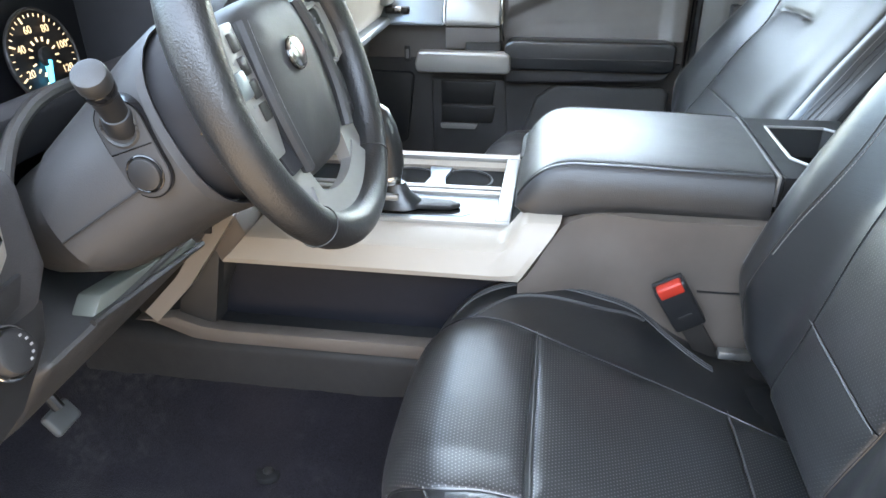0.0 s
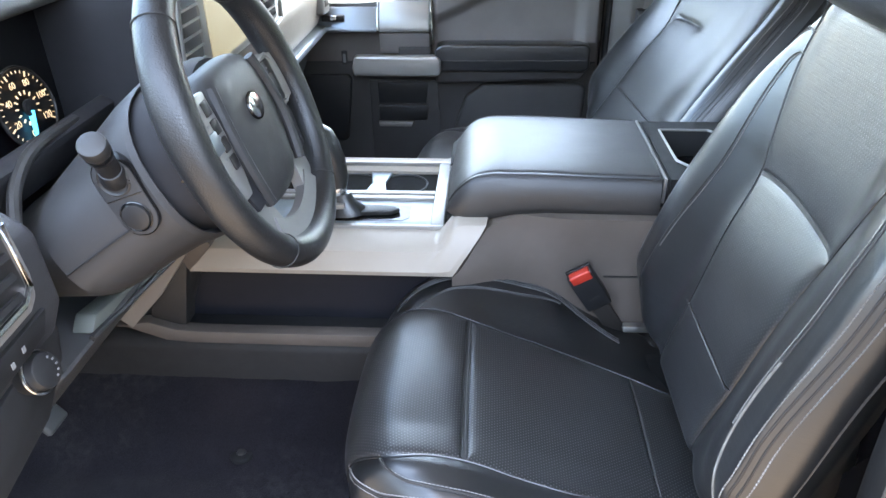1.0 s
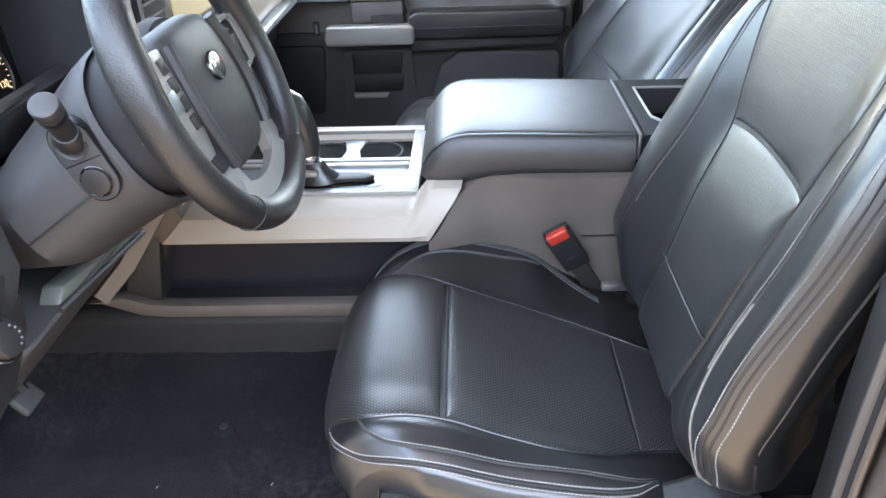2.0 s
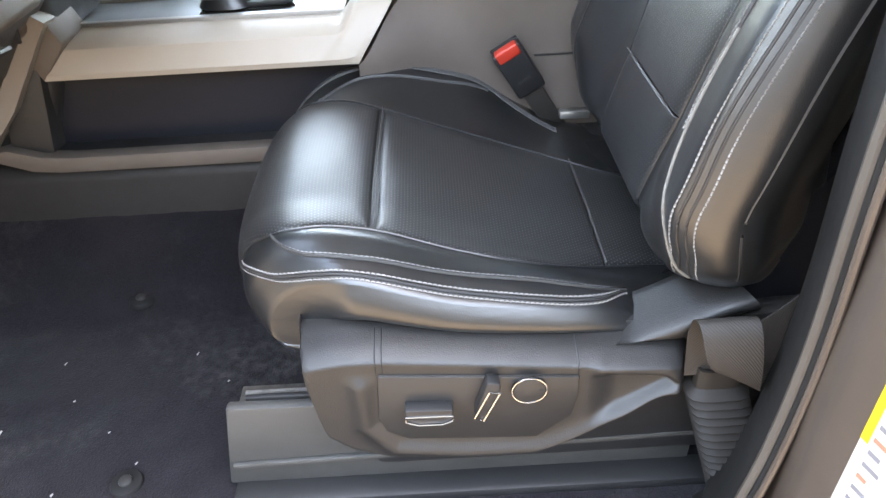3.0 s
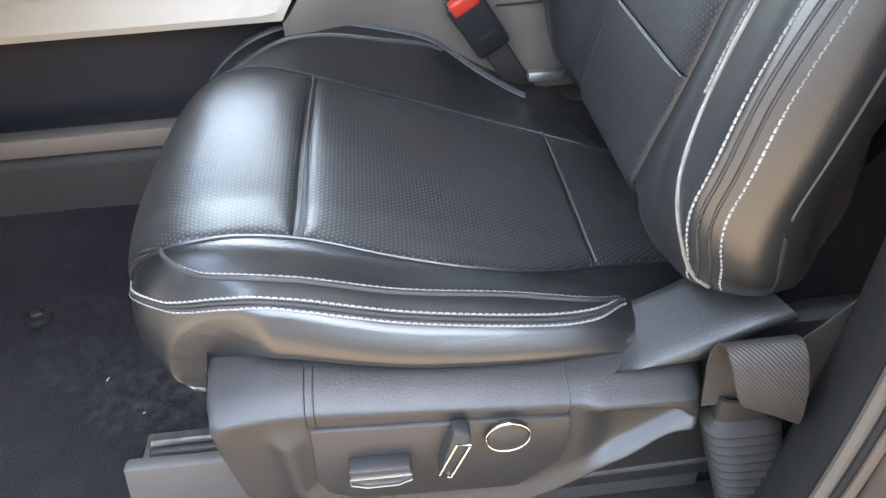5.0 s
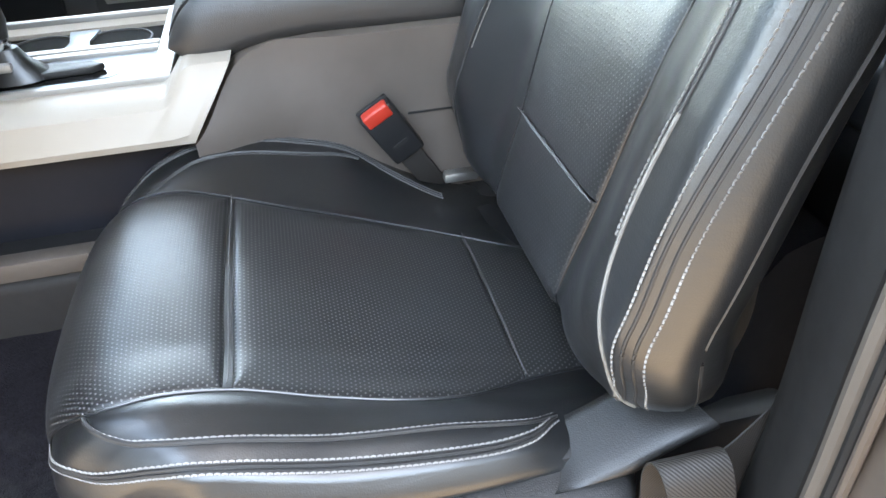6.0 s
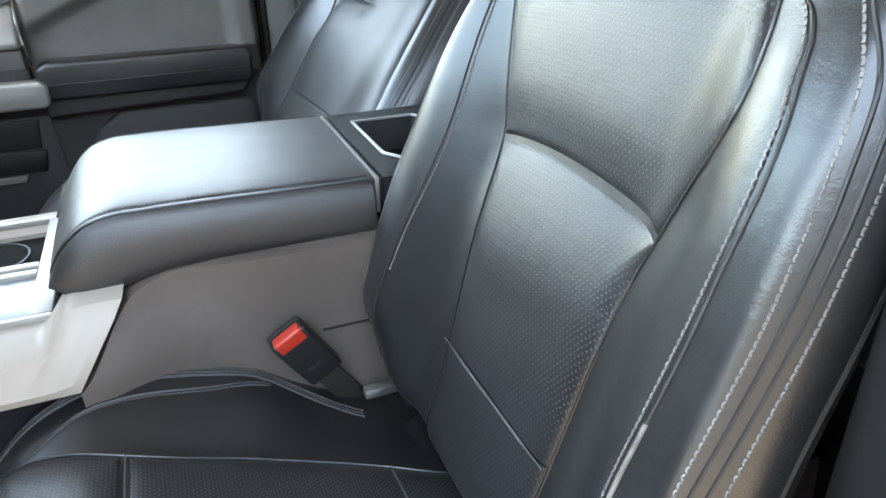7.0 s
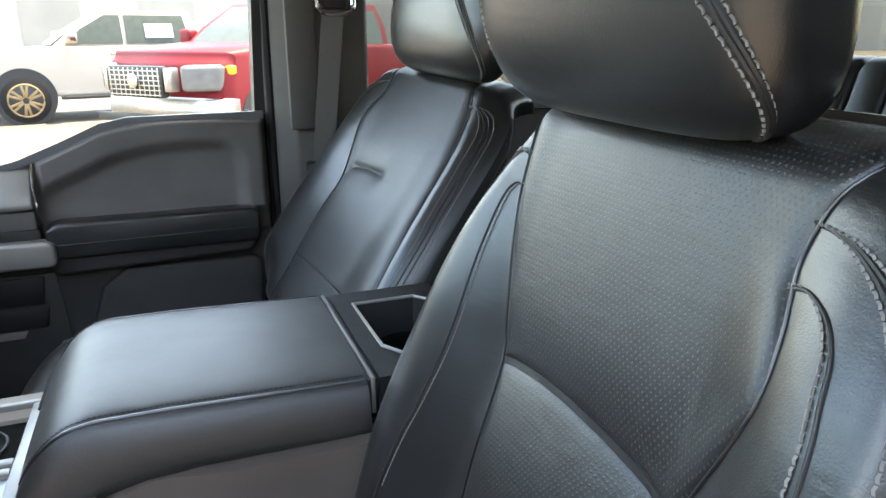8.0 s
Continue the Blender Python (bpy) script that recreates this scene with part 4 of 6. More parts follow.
part("rail_end", box(-0.036, 0.05, -0.610, -0.603, 0.780, 0.797, 0.002), BLACK, track)
part("lead_screw", rod((-0.04, -0.590, 0.784), (0.12, -0.590, 0.784), 0.004, n=10), DULL, track)


# ---- centre console ----
console = thing("center_console", "beige and taupe centre console with storage tray and cup holders", "console", at=(0.1, 0.0, 0.66))
# tunnel and carpeted flank
part("tunnel_flank", prism([(-0.205, 0.60), (-0.212, 0.80), (-0.216, 0.862), (-0.20, 0.878), (0.20, 0.878), (0.216, 0.862), (0.205, 0.60)], "x", -0.62, 0.60, 0.008, 2), TUNNEL, console, "dark moulded tunnel cover")
part("tray_lip", prism([(-0.50, 0.905), (-0.47, 0.905), (-0.405, 0.880), (-0.36, 0.876), (0.20, 0.876), (0.20, 0.901), (-0.34, 0.900), (-0.385, 0.903), (-0.43, 0.917)], "y", -0.222, -0.196, 0.006, 2), TAUPE, console, "taupe tray lip")
part("tray_floor", box(-0.42, 0.098, -0.205, 0.20, 0.878, 0.897, 0.004), BLACK, console)
part("tray_back", box(-0.42, 0.098, -0.165, -0.145, 0.88, 1.02, 0.0), plain("tray_liner", (0.010, 0.011, 0.016), 0.55, spec=0.25), console, "black tray back wall")
part("tray_end", prism([(-0.44, 0.885), (-0.375, 0.885), (-0.345, 1.03), (-0.40, 1.03)], "y", -0.205, 0.20, 0.004, 2), PLASTIC, console)
# bridge: beige painted frame round the console top
BR = [(-0.202, 1.010), (-0.204, 1.018), (-0.190, 1.048), (-0.178, 1.056), (-0.136, 1.060), (-0.12, 1.052), (-0.12, 1.015), (-0.17, 1.008)]
for sgn in (1, -1):
    rings = []
    for qv in [0, 0.25, 0.5, 0.7] + [0.8 + 0.01 * i for i in range(21)]:
        ring = []
        for a, b in BR:
            up = min(1.0, max(0.0, (b - 1.012) / 0.048))
            x = -0.345 + (0.0905 + 0.058 * up + 0.345) * qv
            ring.append(Vector((x, sgn * (a + 0.012 * up * sstep(0.05, 0.12, x)), b + 0.033 * up * sstep(0.062, 0.100, x))))
        rings.append(ring)
    part("bridge_rail", rounded(loft(rings), 0.0015, 1), BEIGE, console, "beige painted side rail", 30)
    part("knee_strip", sweep([Vector((-0.462, sgn * -0.212, 0.920)), Vector((-0.40, sgn * -0.208, 0.985)), Vector((-0.335, sgn * -0.204, 1.075)), Vector((-0.318, sgn * -0.20, 1.10))], [(-0.012, -0.020), (-0.012, 0.020), (0.012, 0.020), (0.012, -0.020)], up=Vector((0, 1, 0))), KNEE, console, "beige painted knee strip")
    part("knee_return", prism([(-0.30, 1.06), (-0.318, 1.10), (-0.335, 1.085), (-0.36, 1.04), (-0.345, 1.01)], "y", sgn * -0.205, sgn * -0.12, 0.004, 2), TAUPE, console)
part("bridge_under", box(-0.345, 0.10, -0.172, 0.172, 1.000, 1.014, 0.003), BLACK, console)
part("stack_foot", prism([(-0.52, 0.88), (-0.38, 0.90), (-0.31, 1.06), (-0.33, 1.30), (-0.52, 1.30)], "y", -0.19, 0.19, 0.02, 3), PLASTIC, console)
# box with its taupe sides
def side_y(x, z):
    return -0.200 + 0.040 * sstep(0.085, 0.22, x) + 0.030 * sstep(1.0, 1.09, z) * (1 - sstep(0.1, 0.3, x))
def side_top(x):
    return 1.003 + 0.079 * sstep(0.080, 0.160, x) + 0.014 * sstep(0.14, 0.2, x)
for sgn in (1, -1):
    xs = [0.090 + 0.495 * (i / 40) ** 1.6 for i in range(41)]
    pan = grid(lambda x, t: (x, sgn * side_y(x, 0.70 + t * (side_top(x) - 0.70)), 0.70 + t * (side_top(x) - 0.70)), xs, [i / 24 for i in range(25)])
    grid(lambda x, t: (x, sgn * (side_y(x, side_top(x)) + 0.05 * t), side_top(x) + 0.003 * math.sin(math.pi * t)), xs, [i / 4 for i in range(5)], bm=pan)
    bmesh.ops.remove_doubles(pan, verts=pan.verts, dist=0.0002)
    part("side_panel", pan, TAUPE, console, "taupe moulded side panel")
    part("panel_seam", box(0.34, 0.58, sgn * -0.1615, sgn * -0.158, 0.990, 0.9925), BLACK, console)
part("box_body", box(0.10, 0.57, -0.13, 0.13, 0.70, 1.09, 0.01), BLACK, console)
# armrest lid
LID_TOP = curve([0.078, 0.085, 0.097, 0.118, 0.145, 0.18, 0.30, 0.419], [1.100, 1.114, 1.132, 1.152, 1.1615, 1.1625, 1.160, 1.1565])
LID_LOW = curve([0.078, 0.09, 0.12, 0.140, 0.165, 0.419], [1.096, 1.086, 1.080, 1.081, 1.087, 1.092])
def lid_ring(x):
    zt, zb = LID_TOP(x), LID_LOW(x)
    h = zt - zb
    w = 1.0 - 0.05 * sstep(0.11, 0.078, x)
    half = [(0.0, zb), (0.139, zb), (0.147, zb + 0.05 * h), (0.150, zb + 0.22 * h), (0.1485, zb + 0.55 * h), (0.142, zb + 0.84 * h), (0.136, zb + 0.95 * h), (0.130, zt), (0.120, zt + 0.0022), (0.09, zt + 0.004), (0.05, zt + 0.0055), (0.0, zt + 0.006)]
    return [Vector((x, -a * w + 0.004, z)) for a, z in half[:-1]] + [Vector((x, a * w + 0.004, z)) for a, z in half[:0:-1]]
lid = part("armrest_lid", loft([lid_ring(x) for x in [0.0785, 0.081, 0.085, 0.09, 0.097, 0.105, 0.113, 0.122, 0.132, 0.142, 0.153, 0.165, 0.19, 0.24, 0.30, 0.36, 0.40, 0.415, 0.4185]]), LID, console, "padded black armrest lid with side stitching", 60)
for sgn in (1, -1):
    sl = [Vector((x, 0.004 - sgn * (0.1330 - 0.0066 * sstep(0.11, 0.078, x)), LID_TOP(x) - 0.0014)) for x in np.linspace(0.082, 0.417, 40)]
    part("lid_seam", tube(sl, 0.0019, 6), LEATHER, lid, "glossy leather edge cord")
    tagged(part("stitching", stitches([p + Vector((0, sgn * 0.0045, 0.0024)) for p in sl], pitch=0.005, length=0.0035, r=0.0006), PLASTIC, lid, smooth=0), kind="stuff")
part("lid_latch", prism([(0.075, 1.108), (0.082, 1.106), (0.100, 1.122), (0.094, 1.126)], "y", 0.02, 0.13, 0.003, 2), BLACK, console, "black lid latch")
# rear cup holder deck
part("deck_bar", box(0.4195, 0.4335, -0.128, 0.138, 1.110, 1.1535, 0.003), BLACK, console)
part("deck_strip", box(0.4235, 0.4285, -0.1295, 0.1395, 1.112, 1.1560, 0.0015), SILVER, console, "satin silver strip")
CUP = [(0.458, -0.055), (0.475, -0.082), (0.545, -0.085), (0.56, -0.06), (0.56, 0.07), (0.545, 0.088), (0.458, 0.088)]
OUTER = [(0.434, -0.128), (0.470, -0.128), (0.585, -0.128), (0.585, -0.05), (0.585, 0.138), (0.50, 0.138), (0.434, 0.138)]
dk = bmesh.new()
levels = [[dk.verts.new((x, y, z)) for x, y in ring] for ring, z in ((OUTER, 1.100), (OUTER, 1.154), (CUP, 1.154), ([(0.51 + (x - 0.51) * 0.86, y * 0.86) for x, y in CUP], 1.09))]
for lo, hi in zip(levels[:-1], levels[1:]):
    for k in range(7):
        dk.faces.new((lo[k], lo[(k + 1) % 7], hi[(k + 1) % 7], hi[k]))
dk.faces.new(levels[-1])
deck = part("rear_deck", dk, BLACK, console, "black rear deck with a deep cup well", 30)
part("cup_rim", tube([(a, b, 1.1560) for a, b in CUP], 0.0024, 6, True), SILVER, deck, "satin silver rim")
part("cup_liner", loft([[Vector((0.51 + k * math.cos(a), 0.002 + k * math.sin(a), z)) for a in np.linspace(0, 2 * math.pi, 33)[:-1]] for z, k in ((1.091, 0.040), (1.120, 0.043), (1.122, 0.046), (1.118, 0.041), (1.0925, 0.037))]), CUPBLACK, deck, "round black cup liner")
# shifter plate
frame_bm = bmesh.new()
for a in ((-0.33, 0.073, -0.136, -0.126), (-0.33, 0.073, 0.132, 0.142), (0.050, 0.073, -0.126, 0.132), (-0.33, 0.050, -0.010, 0.004), (-0.33, 0.050, -0.030, -0.016)):
    box(a[0], a[1], a[2], a[3], 1.052, 1.066, 0.0, bm=frame_bm)
rounded(frame_bm, 0.0025, 2)
part("plate_frame", frame_bm, SILVER, console, "satin silver frame")
part("shift_plate", box(-0.33, 0.050, -0.126, -0.030, 1.048, 1.0615, 0.002), BRUSHED, console, "brushed metal shift plate")
part("shift_slot", prism([(-0.14, -0.112), (0.0, -0.108), (0.012, -0.098), (0.012, -0.052), (-0.14, -0.050)], "z", 1.0615, 1.0625), GLOSS, console)
part("gate_cover", prism([(-0.13, -0.10), (-0.02, -0.092), (-0.005, -0.08), (-0.02, -0.068), (-0.13, -0.060)], "z", 1.0625, 1.071, 0.003, 2), PLASTIC, console)
part("plate_slot", box(-0.33, 0.046, -0.016, -0.010, 1.050, 1.060), BLACK, console)
part("cup_tray", box(-0.33, 0.050, 0.004, 0.132, 1.03, 1.046), CUPBLACK, console, "black cup holder tray")
for cx in (-0.115, -0.015):
    part("cup_hole", rod((cx, 0.068, 1.0455), (cx, 0.068, 1.0475), 0.043, n=36), CUPBLACK, console)
    part("cup_lip", tube([(cx + 0.044 * math.cos(a), 0.068 + 0.044 * math.sin(a), 1.048) for a in np.linspace(0, 2 * math.pi, 36)[:-1]], 0.002, 6, True), PLASTIC, console)
part("cup_divider", prism([(-0.086, 0.02), (-0.044, 0.02), (-0.052, 0.068), (-0.044, 0.115), (-0.086, 0.115), (-0.078, 0.068)], "z", 1.046, 1.052, 0.002, 2), BRUSHED, console)
for k in range(5):
    part("gear_mark", box(-0.085 + 0.02 * k, -0.079 + 0.02 * k, -0.121, -0.1165, 1.0614, 1.0620), MARK, console)

shifter = thing("gear_shifter", "black leather gear lever with chrome collar on the console", "gear lever", at=(-0.125, -0.08, 1.062))
part("boot", loft([[Vector((-0.125 + dx + k * 0.042 * math.cos(a), -0.08 + k * 0.028 * math.sin(a), z)) for a in np.linspace(0, 2 * math.pi, 20)[:-1]] for z, k, dx in ((1.064, 1.0, 0.0), (1.072, 0.9, 0.0), (1.085, 0.6, -0.003), (1.10, 0.45, -0.005))]), LEATHER, shifter)
part("collar", rod((-0.130, -0.08, 1.098), (-0.133, -0.08, 1.112), 0.014, 0.0165, 20, r=0.002), CHROME, shifter, "chrome collar")
part("grip", loft([[Vector((-0.133 + dx + a1 * math.cos(a), -0.08 + b1 * math.sin(a), z)) for a in np.linspace(0, 2 * math.pi, 24)[:-1]] for z, a1, b1, dx in ((1.111, .017, .015, 0), (1.13, .024, .019, -.003), (1.16, .029, .022, -.010), (1.19, .031, .024, -.020), (1.212, .028, .021, -.027), (1.222, .016, .012, -.030))]), LEATHER, shifter, "black leather grip")
part("shift_button", box(-0.155, -0.140, -0.103, -0.094, 1.165, 1.185, 0.003), PLASTIC, shifter)
part("gate_indicator", box(-0.158, -0.118, -0.104, -0.078, 1.078, 1.088, 0.003), SILVER, shifter, "silver gear indicator")
for ob in shifter.children:
    ob.location.x += 0.020

# ---- seat belt buckle and belt ----
buckle = thing("belt_buckle", "black seat belt buckle with a red release button", "belt buckle", at=(0.34, -0.185, 0.92))
bk = Matrix.Translation((0.296, -0.186, 1.012)) @ Matrix.Rotation(radians(-31), 4, "Y") @ Matrix.Rotation(radians(8), 4, "X")
def placed(bm, m):
    bmesh.ops.transform(bm, matrix=m, verts=bm.verts)
    return bm
part("buckle_body", placed(box(-0.022, 0.022, -0.011, 0.011, -0.078, 0.004, 0.004, 3), bk), BLACK, buckle)
part("release_button", placed(box(-0.0175, 0.0175, -0.0125, 0.003, -0.012, 0.0062, 0.003, 3), bk), RED, buckle, "red release button")
part("button_frame", placed(box(-0.0215, 0.0215, 0.0035, 0.0105, -0.004, 0.0068, 0.002), bk), BLACK, buckle)
part("buckle_mark", placed(box(-0.010, 0.010, -0.0116, -0.0109, -0.055, -0.050), bk), PLASTIC, buckle)
part("buckle_strap", placed(box(-0.015, 0.015, -0.005, 0.003, -0.17, -0.075, 0.002), bk), WEB, buckle, "grey woven strap")
part("anchor_plate", box(0.375, 0.42, -0.20, -0.185, 0.905, 0.918, 0.003), STEEL, buckle)

belt = thing("driver_seat_belt", "grey brown webbing belt looped out of its sleeve", "seat belt", at=(0.44, -0.66, 0.67))
slv = thing("belt_sleeve", "ribbed grey plastic sleeve around the belt anchor", "belt sleeve", at=(0.44, -0.66, 0.67))
def rring(cx, cy, z, a, b, n=24, e=4.0):
    out = []
    for i in range(n):
        t = 2 * math.pi * i / n
        r = (abs(math.cos(t)) ** e + abs(math.sin(t)) ** e) ** (-1 / e)
        out.append(Vector((cx + a * r * math.cos(t), cy + b * r * math.sin(t), z)))
    return out
rr = []
for k in range(15):
    z = 0.846 - 0.0125 * k
    cx = 0.456 + 0.0040 * k
    for dz, g in ((0.0, -0.005), (-0.0015, -0.004), (-0.0085, 0.0062), (-0.0098, 0.0058), (-0.0104, -0.005)):
        rr.append(rring(cx, -0.666, z + dz, 0.0255 + g, 0.014 + g))
part("ribbed_sleeve", loft(rr), SLEEVE, slv)
part("sleeve_mouth", loft([rring(0.4555, -0.666, 0.842, 0.0225, 0.010), rring(0.4555, -0.666, 0.868, 0.0225, 0.010), rring(0.4555, -0.666, 0.868, 0.019, 0.007), rring(0.4555, -0.666, 0.85, 0.019, 0.007)]), SLEEVE, slv)
def band(pts, width, n=8):
    """A strap on edge: pts of place, lean of the strap's own width."""
    ln = smooth_line([p[:3] for p in pts], n)
    lean = smooth_line([p[3:] for p in pts], n)
    bm = bmesh.new()
    lay = bm.loops.layers.uv.verify()
    rows, dist = [], [0.0]
    for i, (p, w) in enumerate(zip(ln, lean)):
        if i:
            dist.append(dist[-1] + (p - ln[i - 1]).length)
        w = w.normalized()
        d = ((ln[min(i + 1, len(ln) - 1)]) - ln[max(i - 1, 0)]).normalized()
        nn = d.cross(w).normalized() * 0.0007
        rows.append([[bm.verts.new(p + w * (width * (j / 6 - 0.5)) + nn * s) for j in range(7)] for s in (-1, 1)])
    for i in range(len(rows) - 1):
        for s in (0, 1):
            for j in range(6):
                f = bm.faces.new((rows[i][s][j], rows[i][s][j + 1], rows[i + 1][s][j + 1], rows[i + 1][s][j]))
                for lp, (a, b) in zip(f.loops, ((i, j), (i, j + 1), (i + 1, j + 1), (i + 1, j))):
                    lp[lay].uv = (b * width / 6, dist[a])
        for j in (0, 6):
            bm.faces.new((rows[i][0][j], rows[i][1][j], rows[i + 1][1][j], rows[i + 1][0][j]))
    return bm
part("belt_loop", band([(0.448, -0.667, 0.858, 1, 0, 0), (0.446, -0.666, 0.885, 1, 0, 0), (0.443, -0.667, 0.915, 1, 0, 0), (0.442, -0.673, 0.936, 1, 0, 0), (0.442, -0.684, 0.944, 1, 0, 0), (0.443, -0.695, 0.937, 1, 0, -0.04), (0.446, -0.702, 0.918, 1, 0, -0.15), (0.451, -0.703, 0.898, 1, 0, -0.35), (0.458, -0.699, 0.882, 1, 0, -0.6), (0.467, -0.690, 0.874, 1, 0, -0.8), (0.476, -0.680, 0.878, 0.9, 0, -0.9), (0.486, -0.673, 0.890, 0.7, 0, -0.9)], 0.054, 10), WEB, belt)
part("belt_strap", band([(0.478, -0.673, 0.893, -0.5, 0, 0.85), (0.510, -0.668, 0.916, -0.55, 0, 0.85), (0.545, -0.660, 0.945, -0.6, 0, 0.85), (0.585, -0.652, 1.0, -0.7, 0, 0.7), (0.605, -0.650, 1.15, -1, 0, 0.2), (0.61, -0.650, 1.40, -1, 0, 0)], 0.056), WEB, belt)

# ---- passenger side: door, pillar, belt ----
YD = 0.752
door = thing("passenger_door", "closed passenger door with dark panel, armrest and silver pull", "car door", kind="structure", at=(0.0, YD, 0.66))
TOPL = [(-0.62, 1.245), (-0.20, 1.245), (-0.10, 1.252), (-0.03, 1.270), (0.05, 1.302), (0.12, 1.333), (0.17, 1.343), (0.435, 1.345)]
part("door_panel", prism([(-0.62, 0.66), *TOPL, (0.437, 0.66)], "y", YD, YD + 0.10, 0.008, 3), DOORSKIN, door, "dark grey vinyl door panel")
part("belt_moulding", sweep([Vector((a, YD + 0.012, b + 0.002)) for a, b in TOPL], [(-0.016, -0.006), (-0.010, 0.007), (0.02, 0.009), (0.02, -0.006)], up=Vector((0, 0, 1))), MOULD, door)
part("lock_pin", rod((0.405, YD + 0.03, 1.345), (0.405, YD + 0.03, 1.356), 0.006, n=14, r=0.001), BLACK, door)
DOOR_TOP = curve([a for a, b in TOPL], [b for a, b in TOPL])


def upper_pt(x, t):
    """The upper door trim: a proud border round a shallow scooped pocket with a rounded rear end."""
    z = 1.158 + (DOOR_TOP(x) - 0.004 - 1.158) * t
    a, b = DOOR_TOP(x - 0.02) - 0.046 - z, 0.392 - x
    d = b if a > 0.05 else a if b > 0.05 else 0.05 - math.hypot(0.05 - a, 0.05 - b)
    edge = sstep(0.0, 0.012, min(x + 0.008, 0.436 - x, DOOR_TOP(x) - z))
    return (x, YD - 0.002 - edge * (0.004 + 0.017 * sstep(0.030, -0.006, d)) - 0.006 * sstep(1.20, 1.16, z), z)


part("upper_trim", grid(upper_pt, [-0.006 + 0.442 * i / 90 for i in range(91)], [i / 50 for i in range(51)]), DOORSKIN, door, "dark vinyl trim scooped into a shallow pocket", 70)
part("lower_panel", prism([(-0.60, 0.67), (-0.60, 1.10), (0.430, 1.10), (0.432, 0.67)], "y", YD - 0.004, YD + 0.004, 0.002, 1), DOORLOW, door, "darker lower door plastic")
part("armrest", prism([(0.0, 1.096), (0.0, 1.148), (0.02, 1.160), (0.395, 1.160), (0.408, 1.150), (0.408, 1.098), (0.395, 1.088), (0.012, 1.088)], "y", YD - 0.060, YD, 0.012, 4), LEATHER, door, "padded black armrest")
part("armrest_step", prism([(0.0, 1.05), (0.385, 1.062), (0.405, 1.09), (0.0, 1.09)], "y", YD - 0.042, YD, 0.008, 3), DOORLOW, door)
part("lower_bulge", prism([(0.06, 0.74), (0.40, 0.74), (0.41, 1.03), (0.395, 1.045), (0.13, 1.045), (0.08, 1.01), (0.05, 0.92)], "y", YD - 0.02, YD, 0.012, 3), DOORLOW, door)
part("pull_handle", prism([(-0.218, 1.078), (-0.223, 1.098), (-0.215, 1.130), (0.006, 1.130), (0.016, 1.120), (0.016, 1.086), (0.006, 1.078)], "y", YD - 0.072, YD - 0.036, 0.008, 3), SILVER, door, "satin silver pull handle")
part("handle_brace", box(-0.10, -0.01, YD - 0.04, YD, 1.076, 1.15, 0.006), PLASTIC, door)
part("grab_post", prism([(YD + 0.01, 1.268), (YD - 0.010, 1.262), (YD - 0.036, 1.228), (YD - 0.046, 1.196), (YD - 0.040, 1.186), (YD + 0.01, 1.186)], "x", -0.150, -0.014, 0.006, 3), SILVER, door, "satin silver door post trim")
part("post_base", prism([(YD + 0.01, 1.186), (YD - 0.040, 1.185), (YD - 0.034, 1.13), (YD + 0.01, 1.13)], "x", -0.149, -0.014, 0.005, 2), DOORSKIN, door)
part("post_chrome", tube([(-0.152, YD - 0.008, 1.264), (-0.152, YD - 0.037, 1.228), (-0.152, YD - 0.045, 1.194)], 0.0024, 6), CHROME, door)
part("post_chrome", tube([(-0.011, YD - 0.008, 1.272), (-0.010, YD - 0.037, 1.230), (-0.008, YD - 0.046, 1.195), (-0.004, YD - 0.040, 1.155)], 0.0026, 6), CHROME, door)
part("armrest_seam", tube([(0.004, YD - 0.0608, 1.118), (0.40, YD - 0.0608, 1.120)], 0.0009, 5), CORD, door)
part("door_seal", box(0.4365, 0.4435, YD + 0.02, YD + 0.10, 0.66, 1.36), RUBBER, door)
part("switch_shelf", prism([(YD + 0.01, 1.252), (YD - 0.012, 1.246), (YD - 0.046, 1.196), (YD - 0.046, 1.188), (YD + 0.01, 1.182)], "x", -0.42, -0.155, 0.005, 3), BRUSHED, door, "satin blue-grey switch shelf")
part("window_switch", box(-0.30, -0.24, YD - 0.040, YD - 0.02, 1.214, 1.230, 0.003), BLACK, door, "black window switch")
part("switch_rocker", box(-0.276, -0.258, YD - 0.046, YD - 0.034, 1.217, 1.231, 0.002), CHROME, door)
part("speaker_grille", prism([(-0.40, 0.87), (-0.27, 0.87), (-0.258, 0.88), (-0.235, 1.055), (-0.245, 1.066), (-0.40, 1.066)], "y", YD - 0.012, YD, 0.006, 3), BLACK, door, "black speaker grille")
part("grille_edge", tube([(-0.40, YD - 0.013, 1.063), (-0.248, YD - 0.013, 1.063), (-0.240, YD - 0.013, 1.055), (-0.260, YD - 0.013, 0.885)], 0.0016, 6), PLASTIC, door)
part("badge_plate", box(-0.262, -0.246, YD - 0.006, YD, 1.09, 1.13, 0.004), PLASTIC, door)
part("badge_mark", box(-0.258, -0.250, YD - 0.008, YD - 0.005, 1.098, 1.122, 0.002), MARK, door)
part("pocket", prism([(-0.19, 0.78), (0.02, 0.78), (0.0, 1.05), (-0.19, 1.05)], "y", YD - 0.008, YD, 0.006, 2), DOORLOW, door)
for z0, z1 in ((0.985, 1.045), (0.935, 0.98)):
    part("pocket_ledge", prism([(-0.165, z0), (-0.03, z0), (-0.022, z1), (-0.165, z1)], "y", YD - 0.014, YD - 0.006, 0.004, 2), BLACK, door)
